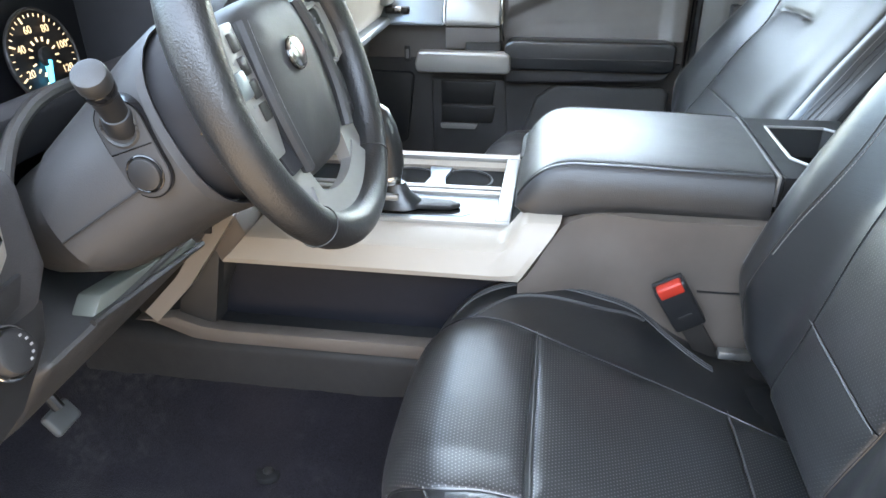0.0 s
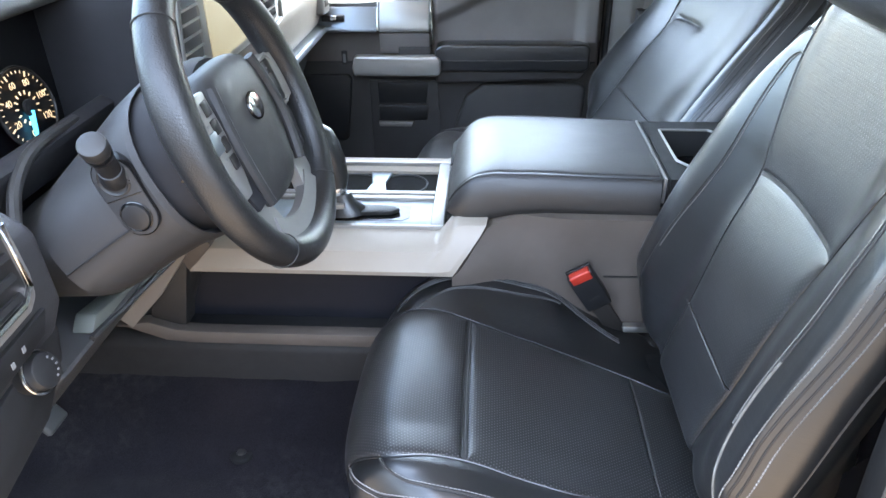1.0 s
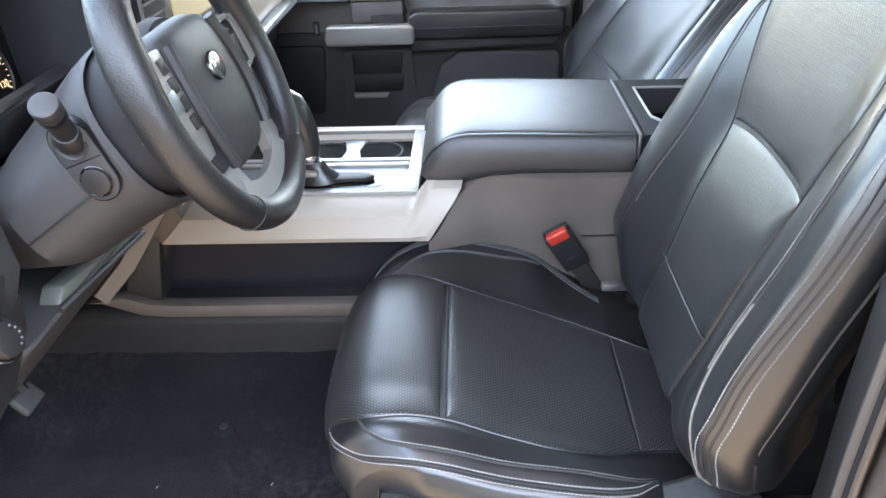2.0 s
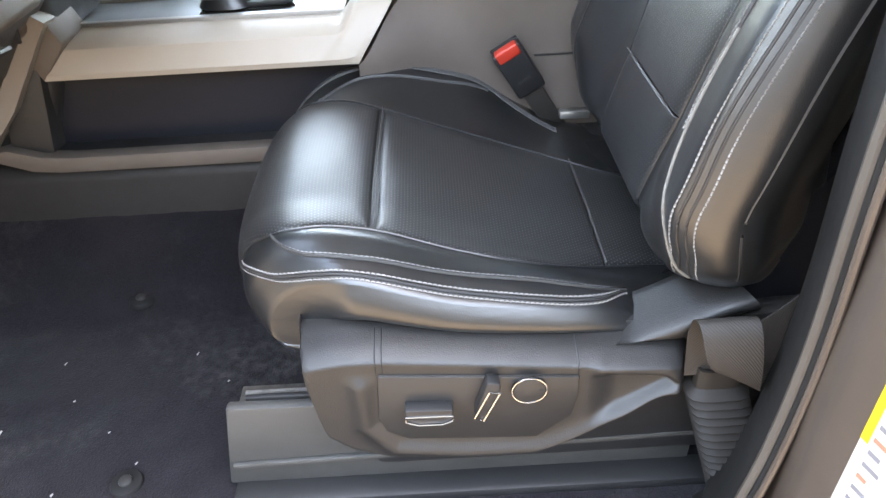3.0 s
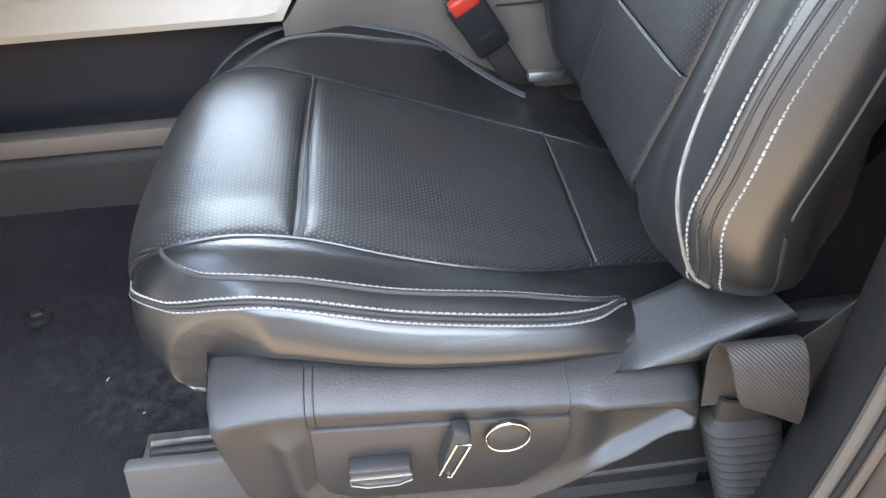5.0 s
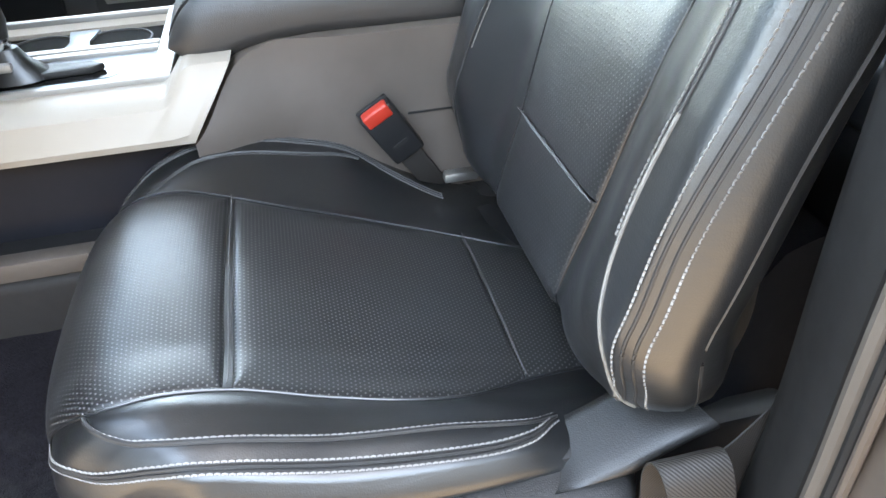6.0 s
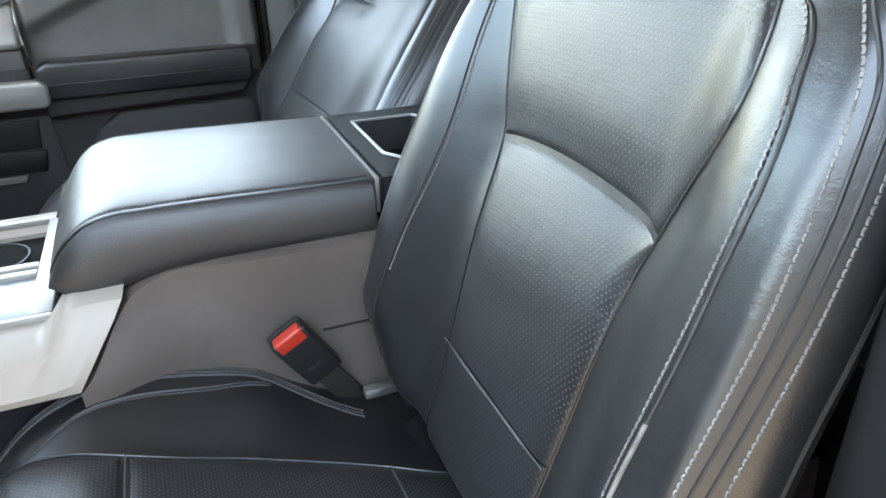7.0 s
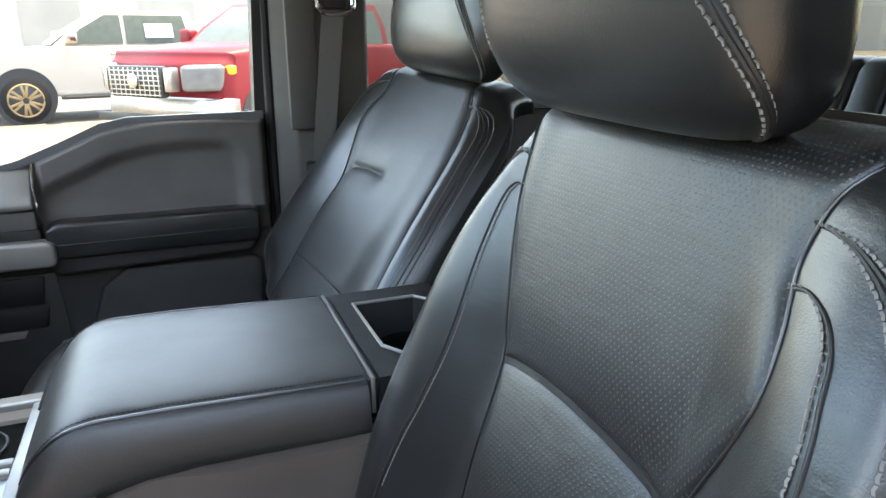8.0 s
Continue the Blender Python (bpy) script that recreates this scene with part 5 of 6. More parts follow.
part("reflector", prism([(-0.165, 0.918), (-0.075, 0.918), (-0.068, 0.932), (-0.168, 0.932)], "y", YD - 0.018, YD - 0.006, 0.002), SILVER, door, "pale reflector strip")
part("window_glass", box(-0.60, 0.44, YD + 0.06, YD + 0.065, 1.23, 1.93), WINDOW, door).visible_shadow = False
part("window_frame", sweep([Vector((0.437, YD + 0.05, 1.345)), Vector((0.447, YD + 0.035, 1.60)), Vector((0.456, YD + 0.02, 1.93))], [(-0.03, -0.016), (-0.03, 0.012), (0.03, 0.012), (0.03, -0.016)], up=Vector((1, 0, 0))), BLACK, door, "black window frame")
part("latch_bolt", box(0.4375, 0.444, YD + 0.02, YD + 0.035, 1.262, 1.282, 0.003), CHROME, door)

pil = tagged(part("pillar_right", prism([(0.444, YD + 0.015), (0.462, YD - 0.02), (0.50, YD - 0.045), (0.655, YD - 0.045), (0.665, YD - 0.02), (0.665, YD + 0.10), (0.444, YD + 0.10)], "z", 0.66, 1.93, 0.006, 2), PILLAR), "grey trimmed door pillar behind the passenger door", "pillar", kind="structure")
part("pillar_panel", box(0.486, 0.548, YD - 0.056, YD - 0.04, 1.318, 1.93, 0.005), PILLAR, pil, "grey upper pillar cover")
part("pillar_seal", tube([(0.458, YD - 0.01, 1.93), (0.455, YD - 0.004, 1.35), (0.452, YD - 0.002, 0.70)], 0.011, 8), RUBBER, pil)
pbelt = thing("passenger_seat_belt", "webbing belt in a paler lit grey hanging from its pillar ring", "seat belt", at=(0.56, 0.70, 1.2))
part("webbing", band([(0.585, 0.685, 1.57, 1, 0, 0), (0.568, 0.688, 1.42, 1, 0, 0), (0.550, 0.692, 1.25, 1, 0, 0), (0.545, 0.694, 1.10, 1, 0, 0)], 0.046), WEB_LIT, pbelt)
part("belt_ring", tube(smooth_line([(0.548, 0.672, 1.580), (0.555, 0.668, 1.556), (0.585, 0.668, 1.550), (0.617, 0.668, 1.556), (0.622, 0.672, 1.580)], 6), 0.006, 8), CHROME, pbelt, "bright steel belt ring")
part("ring_mount", box(0.560, 0.612, 0.672, 0.71, 1.56, 1.66, 0.008), BLACK, pbelt)
part("lower_guide", box(0.512, 0.578, 0.672, 0.71, 1.215, 1.250, 0.006), BLACK, pbelt)

rdoor = thing("rear_passenger_door", "closed rear door with dark panel and window", "car door", kind="structure", at=(1.1, YD, 0.66))
part("door_panel", box(0.68, 1.72, YD + 0.005, YD + 0.10, 0.66, 1.335, 0.012), DOORSKIN, rdoor)
part("belt_cap", box(0.68, 1.72, YD - 0.010, YD + 0.04, 1.335, 1.352, 0.006), SILVER, rdoor, "silver grey window ledge")
part("vent_strip", box(0.98, 1.10, YD - 0.004, YD + 0.03, 1.353, 1.375, 0.004), BLACK, rdoor)
part("grab_bar", sweep(smooth_line([(0.665, YD - 0.05, 1.30), (0.70, YD - 0.06, 1.37), (0.715, YD - 0.05, 1.42)], 6), circle(0.012, 8)), PLASTIC, rdoor, "dark grab bar")
part("window_glass", box(0.68, 1.70, YD + 0.06, YD + 0.065, 1.35, 1.93), GREY_GLASS, rdoor)
part("window_frame", box(1.66, 1.78, YD + 0.02, YD + 0.10, 1.35, 1.93, 0.01), BLACK, rdoor)

# rear bench
bench = thing("rear_bench_seat", "dark leather rear bench with ribbed backrest", "car seat", at=(1.45, 0.0, 0.66))
for k in range(18):
    a, b = -0.72 + 0.08 * k, -0.643 + 0.08 * k
    part("back_cushion", prism([(1.46, 0.95), (1.40, 1.05), (1.52, 1.44), (1.545, 1.465), (1.60, 1.465), (1.62, 1.44), (1.58, 0.95)], "y", a, b, 0.018, 3), LEATHER, bench, "ribbed dark leather pad")
part("bench_cushion", box(1.00, 1.50, -0.68, 0.70, 0.86, 1.0, 0.04, 4), LEATHER, bench)
part("bench_base", box(1.05, 1.60, -0.66, 0.68, 0.66, 0.87, 0.02), BLACK, bench)

# label and striker on the driver's pillar
tag = thing("door_label", "white and yellow warning label on the door pillar", "label", at=(0.485, -0.85, 0.95))
LN = Vector((-0.96, -0.281, 0)).normalized()
LT = Vector((0.281, -0.96, 0)).normalized()
LM = Matrix.Translation((0.4847, -0.85, 1.018)) @ Matrix.Translation(LN * 0.001) @ Matrix((LT, Vector((0, 0, 1)), LN)).transposed().to_4x4()
sheet = part("label_sheet", placed(box(-0.021, 0.019, -0.16, 0.06, 0.0, 0.0008), LM), WHITE_LABEL, tag)
part("label_stripe", placed(box(-0.021, -0.0145, -0.052, 0.058, 0.0008, 0.0012), LM), YELLOW, sheet, "yellow warning stripe")
part("label_stripe", placed(box(0.008, 0.019, 0.0, 0.03, 0.0008, 0.0012), LM), YELLOW, sheet, "yellow warning stripe")
for k in range(14):
    part("print_bar", placed(box(-0.012, -0.004 + 0.010 * ((k * 7) % 5) / 5, 0.045 - 0.013 * k, 0.049 - 0.013 * k, 0.0008, 0.0012), LM), (INK, REDINK, INK)[k % 3], sheet)
strk = thing("door_striker", "bare steel door striker in its pillar recess", "striker", at=(0.485, -0.85, 1.10))
part("striker_plate", placed(box(-0.034, 0.018, 0.068, 0.125, -0.002, 0.004, 0.004), LM), BLACK, strk)
part("striker_bar", placed(tube(smooth_line([(-0.008, 0.085, 0.0), (-0.008, 0.087, 0.022), (-0.008, 0.10, 0.026), (-0.008, 0.113, 0.022), (-0.008, 0.115, 0.0)], 5), 0.0045, 8), LM), STEEL, strk)
# belt tongue parked by the pillar
tong = thing("belt_tongue", "steel seat belt tongue hanging beside the pillar", "belt tongue", at=(0.53, -0.66, 1.0))
TG = Matrix.Translation((0.536, -0.668, 1.026)) @ Matrix.Rotation(radians(-38), 4, "X") @ Matrix.Scale(0.72, 4)
part("tongue_plate", placed(box(-0.003, 0.003, -0.026, 0.022, 0.014, 0.026, 0.003), TG), STEEL, tong)
part("tongue_grip", placed(rod((-0.005, 0.0, -0.004), (0.006, 0.0, -0.004), 0.017, n=20, r=0.003), TG), PLASTIC, tong)
part("tongue_stop", placed(rod((-0.003, 0.008, -0.030), (0.003, 0.008, -0.030), 0.006, n=12), TG), PLASTIC, tong)


# ---- dashboard ----
dash = thing("dashboard", "dark dashboard with beige trim, instrument hood and air vents", "dashboard", at=(-0.6, 0.0, 0.9))
part("dash_top", prism([(-0.99, 1.18), (-0.99, 1.30), (-0.60, 1.395), (-0.50, 1.40), (-0.46, 1.385), (-0.47, 1.20), (-0.56, 1.12)], "y", -0.78, 0.76, 0.02, 4), DASH, dash, "dark grained dash top")
hood = part("cluster_hood", prism([(-0.57, 1.50), (-0.40, 1.475), (-0.39, 1.462), (-0.40, 1.452), (-0.50, 1.44)], "y", -0.60, -0.20, 0.008, 3), DASH, dash)
for yy in (-0.60, -0.215):
    part("hood_side", prism([(-0.50, 1.46), (-0.405, 1.462), (-0.40, 1.40), (-0.43, 1.25), (-0.50, 1.22)], "y", yy, yy + 0.018, 0.006, 2), BLACK, dash)
cl = part("gauge_panel", box(-0.465, -0.450, -0.60, -0.20, 1.22, 1.46, 0.003), DIAL, dash, "black instrument panel")
GC = Vector((-0.430, -0.347, 1.339))
FACE_UP, FACE_IN = radians(10), radians(2)
DIAL_TURN = Matrix.Rotation(-FACE_IN, 3, "Z") @ Matrix.Rotation(-FACE_UP, 3, "Y")
def dial(y, z, n=0.0):
    """A place on the tilted dial: across, up and out of its face."""
    return GC + DIAL_TURN @ Vector((n, y, z)) * 0.94
part("dial_face", rod(dial(0, 0, -0.006), dial(0, 0, -0.003), 0.049, n=48), DIAL, cl)
part("dial_ring", tube([dial(0.054 * math.cos(a), 0.054 * math.sin(a)) for a in np.linspace(0, 2 * math.pi, 56)[:-1]], 0.002, 6, True), PLASTIC, cl)
def text_mesh(s, size, m, mat, parent, name="dial_number"):
    cu = bpy.data.curves.new("txt", "FONT")
    cu.body, cu.size, cu.align_x, cu.align_y = s, size, "CENTER", "CENTER"
    cu.extrude = 0.0003
    tmp = bpy.data.objects.new("txt", cu)
    me = bpy.data.meshes.new_from_object(tmp)
    me.name = name
    bpy.data.objects.remove(tmp)
    me.materials.clear()
    me.materials.append(mat)
    me.transform(m)
    ob = new(name, me)
    ob.parent = parent
    ob.matrix_parent_inverse = parent.matrix_basis.inverted()
    return ob
FACE = DIAL_TURN.to_4x4() @ Matrix(((0, 0, 1, 0), (1, 0, 0, 0), (0, 1, 0, 0), (0, 0, 0, 1)))
for k in range(31):
    a = radians(250 - 284 * k / 30)
    r0, r1 = (0.042, 0.049) if k % 5 == 0 else (0.0455, 0.049)
    part("dial_tick", rod(dial(r0 * math.cos(a), r0 * math.sin(a)), dial(r1 * math.cos(a), r1 * math.sin(a)), 0.0011 if k % 5 == 0 else 0.0006, n=5), DIALMARK, cl)
for k, s in enumerate(("0", "20", "40", "60", "80", "100", "120")):
    a = radians(250 - 284 * k / 6)
    text_mesh(s, 0.0115, Matrix.Translation(dial(0.034 * math.cos(a), 0.034 * math.sin(a), 0.001)) @ FACE, DIALMARK, cl)
for k in range(12):
    a = radians(243 - 270 * k / 11)
    part("dial_dot", rod(dial(0.018 * math.cos(a), 0.018 * math.sin(a)), dial(0.023 * math.cos(a), 0.023 * math.sin(a)), 0.0011, n=5), DIALMARK, cl)
a = radians(253)
part("needle", rod(dial(0.004 * math.cos(a), 0.004 * math.sin(a), 0.003), dial(0.044 * math.cos(a), 0.044 * math.sin(a), 0.003), 0.0042, 0.0018, 8), NEEDLE, cl, "glowing blue needle")
part("needle_hub", rod(dial(0, 0), dial(0, 0, 0.006), 0.011, n=20, r=0.002), BLACK, cl)
part("warning_light", box(-0.449, -0.447, -0.408, -0.398, 1.280, 1.288), WARN, cl)
part("warning_light", box(-0.449, -0.447, -0.432, -0.412, 1.262, 1.272), AMBER, cl)
part("warning_light", box(-0.449, -0.447, -0.388, -0.382, 1.272, 1.278), WARN, cl)

# left end of the dash: vent, switches, headlamp knob
LP = [(-0.275, 1.315), (-0.272, 1.235), (-0.292, 1.19), (-0.315, 1.14), (-0.36, 1.06), (-0.43, 0.98), (-0.60, 0.95), (-0.60, 1.33), (-0.40, 1.36), (-0.32, 1.345)]
lp = part("left_panel", prism(LP, "y", -0.80, -0.602, 0.016, 4), DASH, dash, "dark moulded panel left of the column")
part("vent_surround", prism([(-0.800, 1.245), (-0.640, 1.255), (-0.626, 1.266), (-0.624, 1.29), (-0.634, 1.36), (-0.80, 1.36)], "x", -0.30, -0.262, 0.008, 3), SILVER, lp, "satin silver vent surround")
part("vent_mouth", prism([(-0.790, 1.268), (-0.650, 1.274), (-0.640, 1.285), (-0.648, 1.345), (-0.79, 1.345)], "x", -0.285, -0.2605, 0.002), BLACK, lp)
for k in range(3):
    part("vent_slat", prism([(-0.272, 1.288 + 0.02 * k), (-0.270, 1.284 + 0.02 * k), (-0.256, 1.281 + 0.02 * k), (-0.258, 1.286 + 0.02 * k)], "y", -0.79, -0.652), BLACK, lp)
part("chrome_edge", tube([(-0.2590, -0.79, 1.266), (-0.2590, -0.652, 1.272), (-0.2590, -0.638, 1.284), (-0.2590, -0.646, 1.35)], 0.003, 6), CHROME, lp)
part("switch_bank", prism([(-0.80, 1.205), (-0.650, 1.222), (-0.638, 1.246), (-0.80, 1.238)], "x", -0.30, -0.268, 0.003), BLACK, lp)
for yy, zz in ((-0.684, 1.231), (-0.702, 1.227)):
    part("switch_mark", box(-0.2678, -0.2672, yy - 0.0022, yy + 0.0022, zz - 0.003, zz + 0.003), MARK, lp)
for ob in lp.children:
    if ob.name.split(".")[0] in ("vent_surround", "vent_mouth", "vent_slat", "chrome_edge"):
        ob.location.y -= 0.022
kn = Matrix.Translation((-0.290, -0.668, 1.186)) @ Matrix.Rotation(radians(-20), 4, "Y") @ Matrix.Rotation(radians(90), 4, "Y")
part("lamp_panel", prism([(-0.80, 1.09), (-0.66, 1.125), (-0.615, 1.165), (-0.605, 1.20), (-0.62, 1.21), (-0.80, 1.16)], "x", -0.335, -0.288, 0.004, 2), BLACK, lp)
lk = part("headlamp_knob", placed(rod((0, 0, 0), (0, 0, 0.026), 0.0195, 0.0180, 36, r=0.003), kn), BLACK, lp, "black rotary lamp switch in a chrome ring")
part("chrome_ring", placed(tube([(0.0205 * math.cos(t), 0.0205 * math.sin(t), 0.016) for t in np.linspace(0, 2 * math.pi, 40)[:-1]], 0.0020, 8, True), kn), CHROME, lk)
for t in (0.4, 0.9, 1.4, 1.9, 2.4):
    part("lamp_mark", placed(box(0.012 * math.cos(t) - 0.0009, 0.012 * math.cos(t) + 0.0009, 0.012 * math.sin(t) - 0.0012, 0.012 * math.sin(t) + 0.0012, 0.0262, 0.0268), kn), MARK, lk)
part("lower_trim", prism([(-0.31, 1.12), (-0.38, 1.03), (-0.50, 0.93), (-0.62, 0.90), (-0.62, 1.12)], "y", -0.602, 0.20, 0.015, 3), COLUMN, dash, "dark knee panel")
part("column_cover", prism([(-0.520, 1.122), (-0.302, 1.094), (-0.314, 1.108), (-0.502, 1.138)], "x", -0.345, -0.318, 0.003, 2), plain("column_cover_plastic", (0.10, 0.108, 0.095), 0.45), dash, "grey green column cover strip")
part("cover_edge", tube([(-0.316, -0.526, 1.120), (-0.316, -0.298, 1.092)], 0.004, 6), PLASTIC, dash)
part("cluster_bezel", prism([(-0.375, 1.305), (-0.372, 1.316), (-0.39, 1.326), (-0.46, 1.262), (-0.46, 1.235), (-0.40, 1.26)], "y", -0.595, -0.225, 0.004, 2), HOODSIDE, dash)
part("opening_frame", tube(smooth_line([(-0.385, -0.33, 1.318), (-0.378, -0.43, 1.320), (-0.368, -0.49, 1.306), (-0.350, -0.535, 1.286), (-0.325, -0.575, 1.270), (-0.300, -0.603, 1.262)], 6), 0.0075, 10), PLASTIC, dash, "dark moulded frame round the column opening")
part("beige_strip", prism([(-0.335, 1.17), (-0.31, 1.12), (-0.36, 1.06), (-0.40, 1.09)], "y", -0.31, -0.19, 0.004, 2), TAUPE, dash)

# centre stack
stack = part("center_fascia", prism([(-0.300, 1.46), (-0.275, 1.42), (-0.292, 1.32), (-0.315, 1.20), (-0.33, 1.08), (-0.48, 1.08), (-0.48, 1.46)], "y", -0.245, 0.245, 0.012, 3), TAUPE, dash, "taupe centre stack")
# dark sheet over the stack's side stands in for shade under the hood
part("stack_shade", prism([(-0.298, 1.462), (-0.274, 1.42), (-0.291, 1.32), (-0.314, 1.20), (-0.329, 1.08), (-0.48, 1.08), (-0.48, 1.462)], "y", -0.249, -0.2445, 0.001), HOODSIDE, dash, "matt black sheet for the hood's shade on the stack side")
for sgn in (1, -1):
    part("stack_vent", prism([(sgn * 0.150, 1.315), (sgn * 0.232, 1.330), (sgn * 0.228, 1.445), (sgn * 0.150, 1.445)], "x", -0.30, -0.272, 0.004, 2), HOODSIDE, stack, "black vertical air vent")
    for k in range(6):
        part("vent_slat", box(-0.275, -0.2685, sgn * 0.153, sgn * 0.226, 1.333 + 0.0185 * k, 1.3355 + 0.0185 * k), SILVER, stack)
    part("vent_frame", tube([(-0.268, sgn * 0.146, 1.31), (-0.268, sgn * 0.240, 1.326), (-0.262, sgn * 0.236, 1.45)], 0.005, 6), SILVER, stack)
part("screen_bezel", box(-0.30, -0.276, -0.135, 0.135, 1.315, 1.445, 0.006), SILVER, stack)
part("screen", box(-0.277, -0.2735, -0.115, 0.115, 1.330, 1.432, 0.002), SCREEN, stack, "bright screen glass with reflections")
part("dash_insert", prism([(-0.315, 1.20), (-0.300, 1.235), (-0.290, 1.30), (-0.31, 1.34), (-0.40, 1.36), (-0.40, 1.20)], "y", 0.25, 0.725, 0.012, 3), BEIGE, dash, "beige passenger dash insert")
part("end_vent", prism([(0.66, 1.24), (0.735, 1.235), (0.74, 1.33), (0.655, 1.33)], "x", -0.32, -0.278, 0.01, 3), SILVER, dash)
part("end_vent_mouth", prism([(0.675, 1.258), (0.722, 1.256), (0.724, 1.315), (0.672, 1.315)], "x", -0.30, -0.277, 0.002), BLACK, dash)
part("glove_door", prism([(-0.33, 1.19), (-0.345, 1.12), (-0.40, 1.00), (-0.52, 0.96), (-0.52, 1.19)], "y", 0.25, 0.72, 0.014, 3), DASH, dash)
part("dash_shelf", prism([(-0.29, 1.205), (-0.285, 1.19), (-0.34, 1.18), (-0.34, 1.205)], "y", 0.25, 0.725, 0.004, 2), BRUSHED, dash)

# ---- steering column and wheel ----
WN = Vector((math.cos(radians(25)), 0, math.sin(radians(25))))
WU = Vector((-WN.z, 0, WN.x))
WC = Vector((-0.130, -0.400, 1.360))
def wheel_pt(y, up, n):
    return WC + Vector((0, y, 0)) + WU * up + WN * n
def ell(n, a, b, up=0.0, e=2.6, k=36):
    out = []
    for i in range(k):
        t = 2 * math.pi * i / k
        r = (abs(math.cos(t)) ** e + abs(math.sin(t)) ** e) ** (-1 / e)
        out.append(wheel_pt(a * r * math.cos(t), up + b * r * math.sin(t), n))
    return out
column = thing("steering_column", "dark grey steering column shroud with stalk and round button", "steering column", at=(-0.3, -0.4, 1.25))
part("shroud", loft([ell(-0.092, 0.108, 0.088, -0.016), ell(-0.082, 0.114, 0.092, -0.017), ell(-0.080, 0.118, 0.094, -0.017), ell(-0.086, 0.123, 0.096, -0.018), ell(-0.114, 0.125, 0.092, -0.021), ell(-0.15, 0.131, 0.087, -0.029), ell(-0.19, 0.142, 0.082, -0.038), ell(-0.215, 0.150, 0.078, -0.043), ell(-0.235, 0.142, 0.070, -0.046), ell(-0.30, 0.11, 0.06, -0.045)]), COLUMN, column, "dark grey moulded shroud")
part("hub_collar", loft([ell(-0.020, 0.078, 0.072, -0.004, 2.0), ell(-0.034, 0.098, 0.084, -0.010, 2.1), ell(-0.060, 0.108, 0.089, -0.014, 2.3), ell(-0.094, 0.110, 0.089, -0.016, 2.5)]), HOODSIDE, column, "black turning collar")
part("collar_screw", rod(wheel_pt(-0.100, -0.020, -0.060), wheel_pt(-0.107, -0.022, -0.058), 0.0022, n=8), GLOSS, column)
part("shroud_split", tube([wheel_pt(-0.1245 - 0.026 * t ** 1.3, -0.036 - 0.016 * t, -0.10 - 0.115 * t) for t in np.linspace(0, 1, 8)], 0.0011, 5), BLACK, column)
# side plate that holds the stalk and the round button
PB, PS = Vector((-0.221, 0, 1.285)), Vector((-0.236, 0, 1.327))
pd = (PS - PB).normalized()
pn = Vector((pd.z, 0, -pd.x))
def capsule(r):
    out = [PB + (pn * math.cos(q) - pd * math.sin(q)) * r for q in np.linspace(0, math.pi, 15)]
    out += [PS + (-pn * math.cos(q) + pd * math.sin(q)) * r for q in np.linspace(0, math.pi, 15)]
    return [(p.x, p.z) for p in out]
part("plate_gap", prism(capsule(0.0235), "y", -0.5268, -0.50), GLOSS, column)
part("side_plate", prism(capsule(0.0222), "y", -0.5285, -0.50, 0.0015, 2), COLUMN, column, "capsule shaped plate round stalk and button")
part("plate_split", rod(PB.lerp(PS, 0.52) - pn * 0.021 + Vector((0, -0.5286, 0)), PB.lerp(PS, 0.52) + pn * 0.021 + Vector((0, -0.5286, 0)), 0.0007, n=5), GLOSS, column)
btn = part("column_button", rod(PB + Vector((0, -0.50, 0)), PB + Vector((0, -0.5325, 0)), 0.0150, n=32, r=0.002), SWITCH_PLASTIC, column, "round dark button")
part("button_ring", tube([PB + Vector((0.0165 * math.cos(t), -0.5287, 0.0165 * math.sin(t))) for t in np.linspace(0, 2 * math.pi, 37)[:-1]], 0.0012, 6, True), GLOSS, btn)
sb, se = Vector((-0.236, -0.522, 1.326)), Vector((-0.2225, -0.572, 1.386))
sd = (se - sb).normalized()
part("boot_collar", tube([sb + Vector((0.0165 * math.cos(t), -0.006, 0.0165 * math.sin(t))) for t in np.linspace(0, 2 * math.pi, 33)[:-1]], 0.0022, 6, True), PLASTIC, column)
part("stalk_boot", rod(sb, sb + sd * 0.020, 0.0155, 0.0125, 20, r=0.002), BLACK, column)
st = part("wiper_stalk", rod(sb + sd * 0.012, sb + sd * 0.050, 0.0105, 0.0120, 20), BLACK, column, "black stalk with a ribbed end cap")
part("stalk_ring", rod(sb + sd * 0.047, sb + sd * 0.058, 0.0132, 0.0138, 24, r=0.002), GLOSS, st)
part("stalk_cap", rod(sb + sd * 0.057, sb + sd * 0.074, 0.0140, 0.0140, 32, r=0.003), PLASTIC, st, "round grey end cap")

WN = Vector((math.cos(radians(20)), 0, math.sin(radians(20))))
WU = Vector((-WN.z, 0, WN.x))
WC = WC - WU * 0.008
wheel = thing("steering_wheel", "black leather steering wheel with silver spokes", "steering wheel", at=WC)
rings = []
for i, t in enumerate(np.linspace(0, 2 * math.pi, 73)[:-1]):
    k = 1.0 + 0.10 * math.exp(-((math.sin(t) - 0.35) / 0.25) ** 2)
    rings.append([wheel_pt((0.159 + 0.0182 * k * math.cos(q)) * math.cos(t), (0.167 + 0.0182 * k * math.cos(q)) * math.sin(t), 0.0200 * k * math.sin(q)) for q in np.linspace(0, 2 * math.pi, 19)[:-1]])
part("rim", loft(rings + [rings[0]], False, False), plain("wheel_leather", (0.0125, 0.0125, 0.013), 0.38, grain=0.9, grain_scale=520, spec=0.6), wheel, "worn black leather rim")
